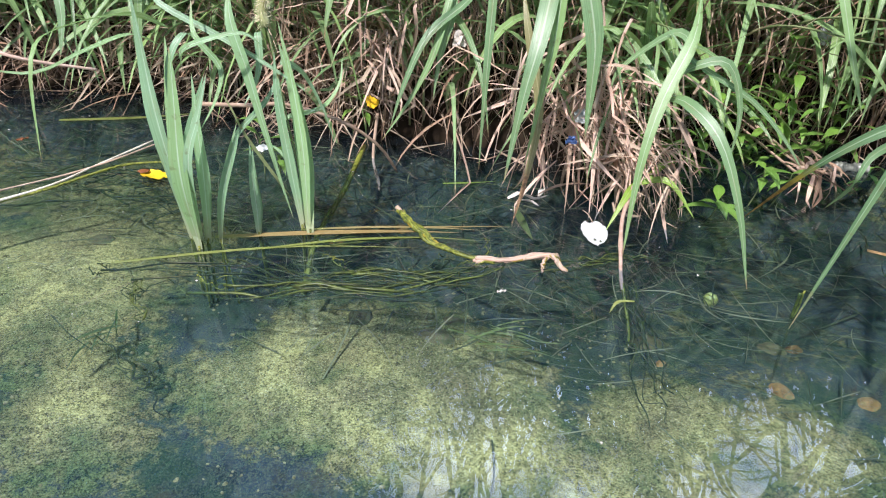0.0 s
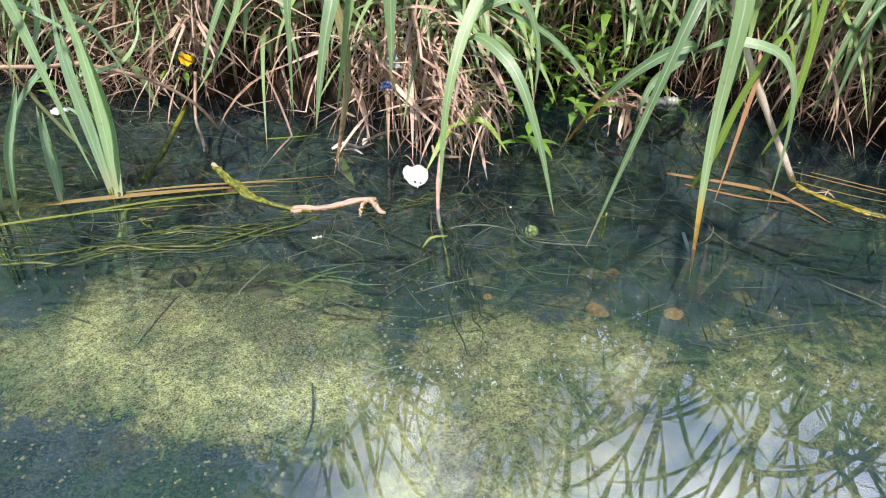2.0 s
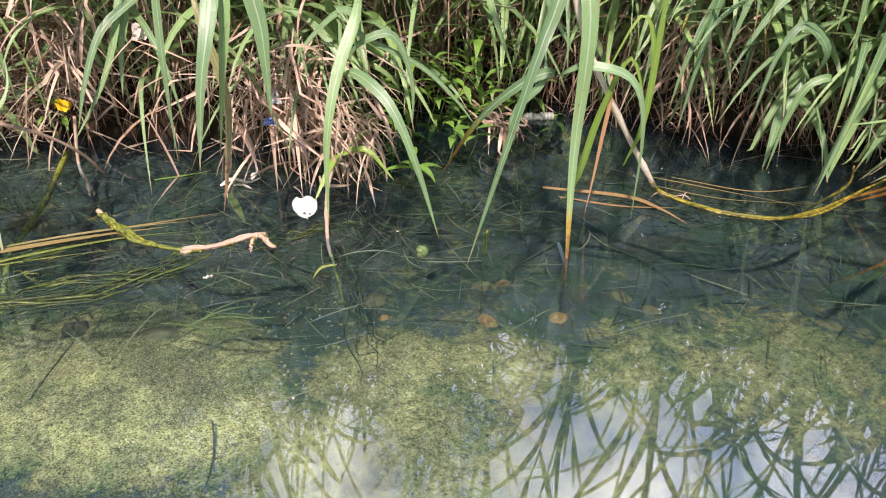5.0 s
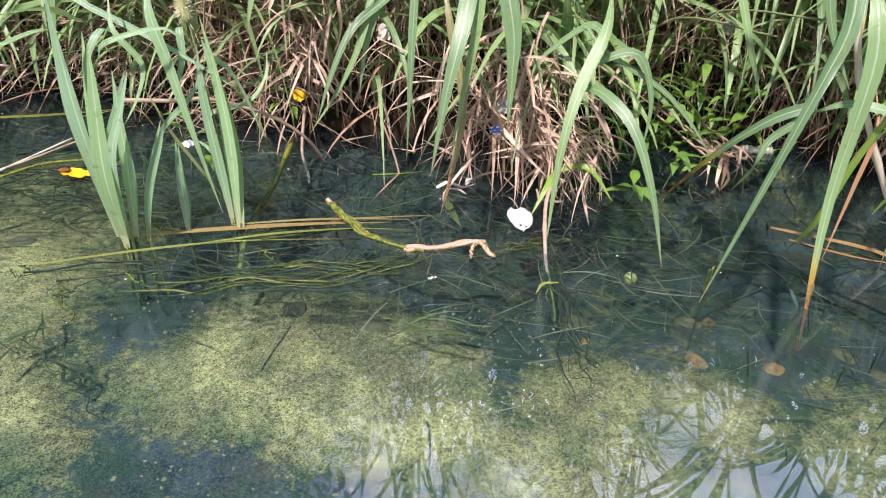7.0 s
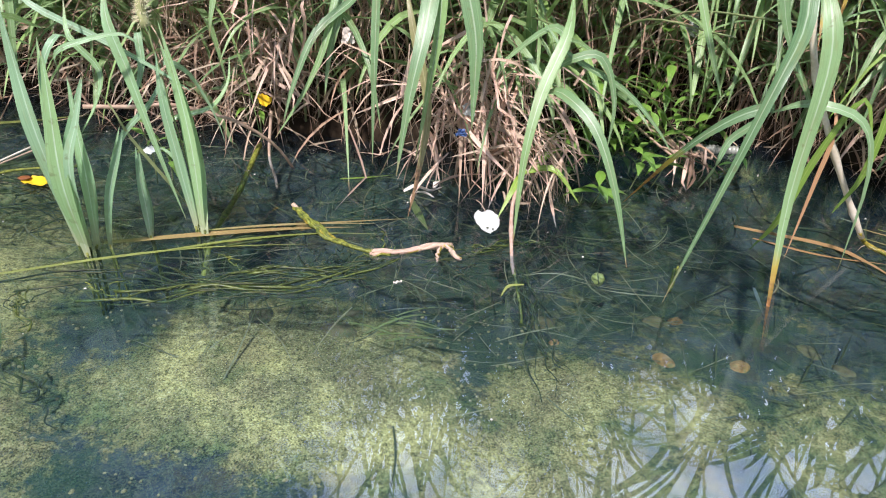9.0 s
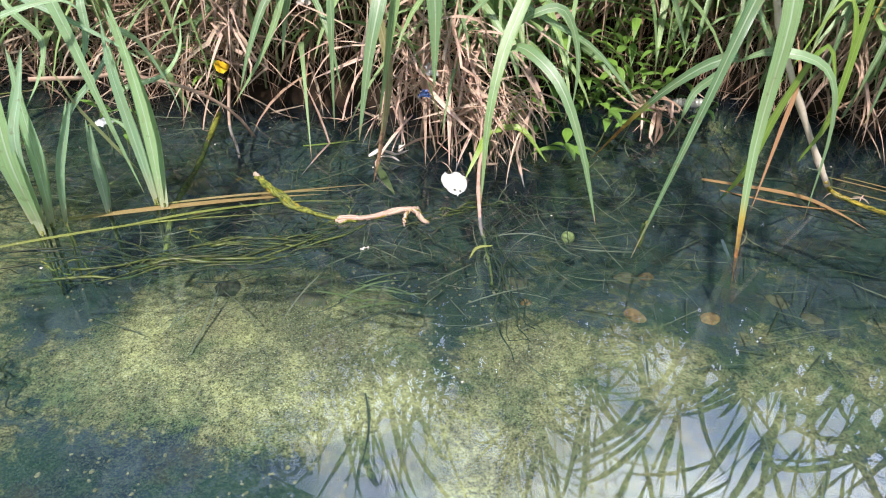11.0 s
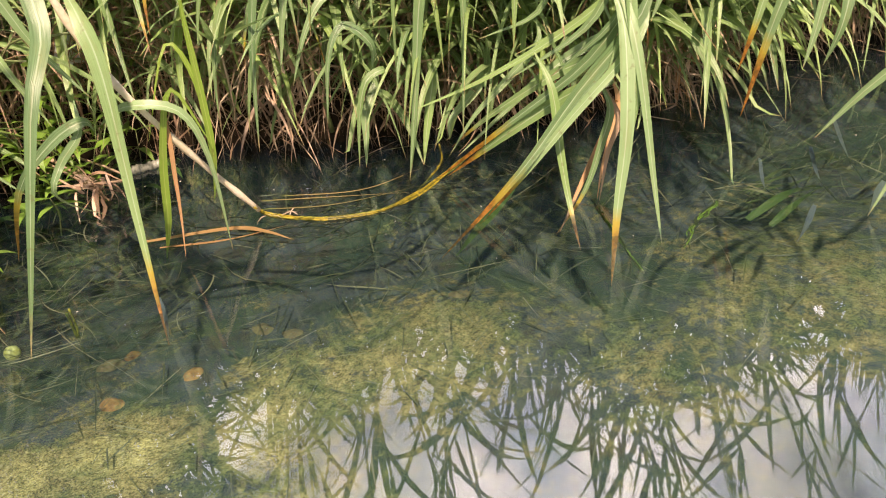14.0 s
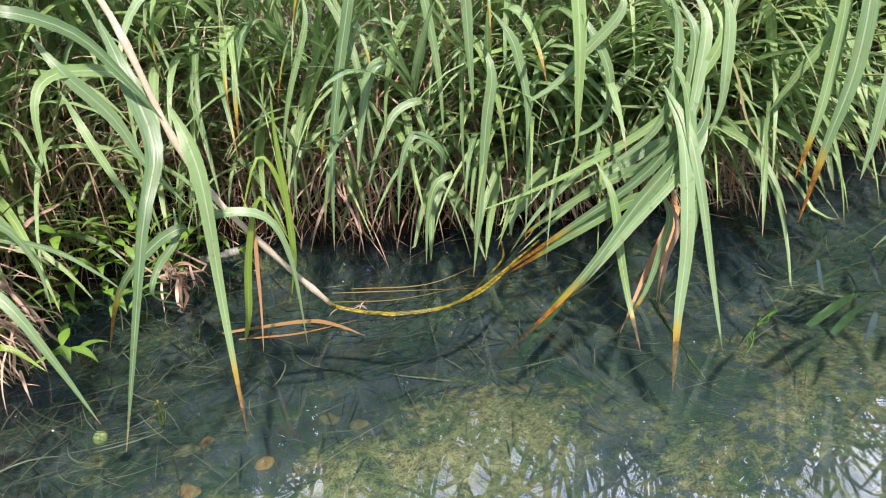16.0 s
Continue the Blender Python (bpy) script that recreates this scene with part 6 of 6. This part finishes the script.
# ---- herbs with lance leaves ----
def herb(label, foot, top, pairs, size, seed, cat="herb"):
    r = random.Random(seed)
    root = thing("herb", label, cat, foot, "herbs at the water")
    line = spline([np.array(foot), (np.array(foot) + np.array(top)) / 2 + np.array((0.01, 0.0, 0.01)), np.array(top)], 8)
    sheet = Sheet()
    tube(sheet, line, 0.002, 5, taper=0.6)
    piece("stem", sheet, culm_mat, root)
    for k in range(pairs):
        at = line[max(2, 8 - 2 * k)]
        a0 = r.uniform(0, 3.1)
        for side in (0, math.pi):
            hd = turned(Vector((1, 0, 0)), a0 + side + r.uniform(-0.4, 0.4))
            sheet = Sheet()
            ribbon(sheet, arching(at, hd, size * r.uniform(0.7, 1.15), r.uniform(-0.1, 0.6), r.uniform(0.3, 1.0), 7), size * 0.26, face=(0.3 * hd.x, 0.3 * hd.y, 1), foot=0.12, sharp=1.25, crease=0.15)
            piece("leaf_blade", sheet, herb_leaf, root)


herb("bright green lance-leaved herb standing in water", (0.81, 1.64, -0.02), (0.80, 1.57, 0.13), 2, 0.095, 61)
herb("bright green lance-leaved herb beside brown root", (0.88, 1.66, -0.02), (0.87, 1.57, 0.12), 2, 0.085, 62)
herb("bright green herb drooping over dark water", (0.68, 1.56, -0.02), (0.645, 1.44, 0.10), 3, 0.1, 63)
for x, y, top, seed in ((0.89, 1.85, 0.25, 601), (0.986, 1.9, 0.28, 602), (1.04, 1.85, 0.2, 603), (0.832, 1.8, 0.18, 604), (1.06, 1.8, 0.14, 605), (0.69, 1.75, 0.18, 606), (1.12, 1.9, 0.27, 607), (0.805, 1.9, 0.3, 608),
                        (0.905, 1.8, 0.17, 609), (0.99, 1.98, 0.36, 610), (0.75, 1.84, 0.24, 611), (0.94, 1.78, 0.1, 612), (1.0, 1.93, 0.2, 613), (1.16, 1.86, 0.2, 614)):
    gy = max(y + 0.08, float(shore(x)) - 0.04)
    herb("bright green leafy herb leaning out of the bank", (x, gy, float(ground_z(x, gy)) - 0.01), (x, y, top), 4, 0.085 + 0.012 * (seed % 3), seed)
hr = random.Random(64)
for k in range(34):
    x = hr.uniform(0.55, 1.35)
    y = float(shore(x)) + hr.uniform(-0.1, 0.12)
    z = float(ground_z(x, y))
    herb("small green lance-leaved herb under the reeds", (x, y, z - 0.01), (x + hr.uniform(-0.05, 0.05), y - hr.uniform(0.02, 0.14), z + hr.uniform(0.1, 0.3)), 4, hr.uniform(0.06, 0.1), 70 + k)
for x, y, h in ((-0.3, 2.1, 0.2), (-0.25, 2.02, 0.24), (0.05, 2.1, 0.16), (-0.5, 1.75, 0.2), (-0.45, 1.72, 0.16)):
    z = max(float(ground_z(x, y)), -0.02)
    herb("small green herb among dead grass", (x, y, z - 0.01), (x, y - 0.08, z + h), 3, 0.07, int(h * 1000 + x * 100))

# seed head over the wading reeds
head = thing("seed_head", "fluffy cream grass seed head on a thin stalk", "seed head", (-0.33, 1.5, 0.0))
sh = Sheet()
tube(sh, spline([(-0.33, 1.5, 0.0), (-0.36, 1.48, 0.25), (-0.385, 1.49, 0.42), (-0.40, 1.5, 0.5)], 10), 0.002, 5)
piece("stalk", sh, culm_mat, head)
core = Sheet()
tube(core, spline([(-0.392, 1.495, 0.45), (-0.40, 1.5, 0.49), (-0.385, 1.5, 0.53), (-0.36, 1.49, 0.555)], 8), 0.011, 8, taper=0.5)
piece("spike", core, seed_green, head)
fluff = Sheet()
fr2 = random.Random(66)
for k in range(420):
    s = fr2.random()
    p = np.array((-0.40 + 0.03 * s * s, 1.5, 0.455 + 0.1 * s))
    d = unit(np.array([fr2.gauss(0, 1), fr2.gauss(0, 1), fr2.gauss(0.5, 0.7)]))
    ribbon(fluff, np.array([p, p + d * 0.012, p + d * 0.024 + np.array((0, 0, -0.002))]), 0.0014, twist=0.3)
piece("bristles", fluff, seed_mat, head)

# ---- litter thrown into the bank ----
cap = thing("ridged_bottle", "grey ridged bottle neck floating at the bank", "bottle", (1.2, 1.91, 0.0))
body = Sheet()
line = spline([(1.14, 1.92, 0.006), (1.2, 1.91, 0.008), (1.265, 1.90, 0.008)], 40)
tube(body, line, 0.016, 12)
v = body.v[0].reshape(41, 12, 3)
mid = v.mean(1, keepdims=True)
ring = np.where((np.arange(41) // 2) % 2 == 0, 1.0, 0.86)
ring[22:27] = 0.7
body.v[0] = (mid + (v - mid) * ring[:, None, None]).reshape(-1, 3)
piece("ridged_neck", body, metal_mat, cap)


def scrap(name, label, centre, size, seed, mat):
    """A crumpled scrap of film or wrapper."""
    r = random.Random(seed)
    sheet, n = Sheet(), 7
    gx, gy = np.meshgrid(np.linspace(-0.5, 0.5, n), np.linspace(-0.5, 0.5, n))
    verts = [(x * size[0] * (0.7 + 0.5 * (y + 0.5)) + 0.1 * size[0] * r.gauss(0, 1) * 0.4, 0.12 * size[0] * r.gauss(0, 1), -y * size[1] + 0.03 * size[1] * r.gauss(0, 1)) for x, y in zip(gx.ravel(), gy.ravel())]
    faces = [(j * n + i, j * n + i + 1, (j + 1) * n + i + 1, (j + 1) * n + i) for j in range(n - 1) for i in range(n - 1)]
    sheet.add(verts, faces, [(x + 0.5, y + 0.5) for x, y in zip(gx.ravel(), gy.ravel())])
    ob = piece(name, sheet, mat, smooth=False)
    ob.location = centre
    return tagged(ob, label, "litter", "litter in the bank")


scrap("plastic_scrap", "torn white plastic film caught in the grass", (1.14, 2.1, 0.36), (0.07, 0.08), 1, plastic_mat)
scrap("plastic_scrap", "small crumpled clear wrapper in dead grass", (0.33, 1.60, 0.24), (0.03, 0.035), 2, plastic_mat)
scrap("red_wrapper", "small red plastic scrap in dead grass", (0.325, 1.58, 0.215), (0.008, 0.012), 3, red_mat)
scrap("blue_wrapper", "small dark blue plastic scrap in dead grass", (0.31, 1.565, 0.19), (0.025, 0.02), 4, blue_mat)
scrap("dry_petal", "pale dry leaf scrap hanging in the grass", (0.03, 1.72, 0.39), (0.03, 0.04), 5, paper_mat)

# sunken stems and scum
lying("mossy_stem", "green mossy stem slanting down into the water", "plant stem", [(-0.24, 1.92, 0.02), (-0.27, 1.68, -0.02), (-0.3, 1.43, -0.03), (-0.31, 1.28, -0.1)], 0.008, stem_moss, nodes=5)
lying("brown_stem", "brown dead stem standing in shallow water", "plant stem", [(-0.2, 1.93, 0.12), (-0.21, 1.88, 0.0), (-0.19, 1.82, -0.04), (-0.185, 1.80, -0.07)], 0.005, twig_mat)
rs = lying("reddish_stem", "reddish dead stem turning mossy under water", "plant stem", [(0.46, 1.5, 0.1), (0.425, 1.42, 0.05), (0.40, 1.28, 0.0), (0.40, 1.24, -0.03)], 0.0055, stem_pink, nodes=3)
ms = Sheet()
tube(ms, spline([(0.40, 1.25, -0.02), (0.405, 1.22, -0.05), (0.41, 1.18, -0.09), (0.41, 1.16, -0.12)], 8), 0.0035, 6)
piece("mossy_foot", ms, stem_moss, rs, "green mossy underwater part")
floating_blade("short green blade at the surface beside a stem", [(0.40, 1.145), (0.365, 1.14), (0.34, 1.10)], 0.008, wet_green, 0.003)
floating_blade("mossy yellow-green blade just under water", [(0.19, 1.60), (0.205, 1.5), (0.22, 1.42)], 0.022, wet_green, -0.012)
floating_blade("dark green leaf lying in the shallows", [(-1.18, 1.3), (-1.1, 1.2), (-1.0, 1.05)], 0.024, wet_green, 0.003)
flat_leaf("fallen_leaf", "tiny white petal floating on the water", (0.13, 1.168), 0.02, 0.004, 0.3, paper_mat, z=0.002)
shoot = thing("reed_shoot", "fresh green shoot at the edge of dead grass", "reed plant", (0.47, 1.5, 0.0))
for pts in ([(0.47, 1.52, 0.1), (0.44, 1.47, 0.09), (0.39, 1.42, 0.02)], [(0.47, 1.52, 0.1), (0.54, 1.49, 0.12), (0.6, 1.44, 0.05)], [(0.49, 1.53, 0.1), (0.54, 1.55, 0.14), (0.58, 1.56, 0.15)]):
    sheet = Sheet()
    ribbon(sheet, spline(pts, 9), 0.018, face=(0, -0.6, 0.8))
    piece("blade", sheet, leaf_young, shoot)
stem2 = Sheet()
tube(stem2, spline([(0.5, 1.6, 0.0), (0.48, 1.55, 0.06), (0.47, 1.52, 0.1)], 5), 0.003, 5)
piece("culm", stem2, culm_mat, shoot)
scum = Sheet()
sc = random.Random(81)
for i in range(130):
    x = sc.uniform(-1.6, 3.0)
    y = float(shore(x)) - abs(sc.gauss(0.35, 0.4)) - 0.05
    a, r0 = sc.uniform(0, 6.28), sc.choice((0.0008, 0.001, 0.0014, 0.0022))
    k = sc.randint(4, 6)
    v = [(x + r0 * math.cos(a + 6.283 * i2 / k) * sc.uniform(0.6, 1.5), y + r0 * math.sin(a + 6.283 * i2 / k) * sc.uniform(0.6, 1.3), 0.0025) for i2 in range(k)]
    scum.add(v + [(q[0], q[1], 0.0012) for q in v], [tuple(range(k))] + [(i2, k + i2, k + (i2 + 1) % k, (i2 + 1) % k) for i2 in range(k)], [(0.5, 0.5)] * (2 * k))
tagged(piece("floating_specks", scum, paper_mat), "pale specks of chaff floating on the water", "chaff", kind="stuff")
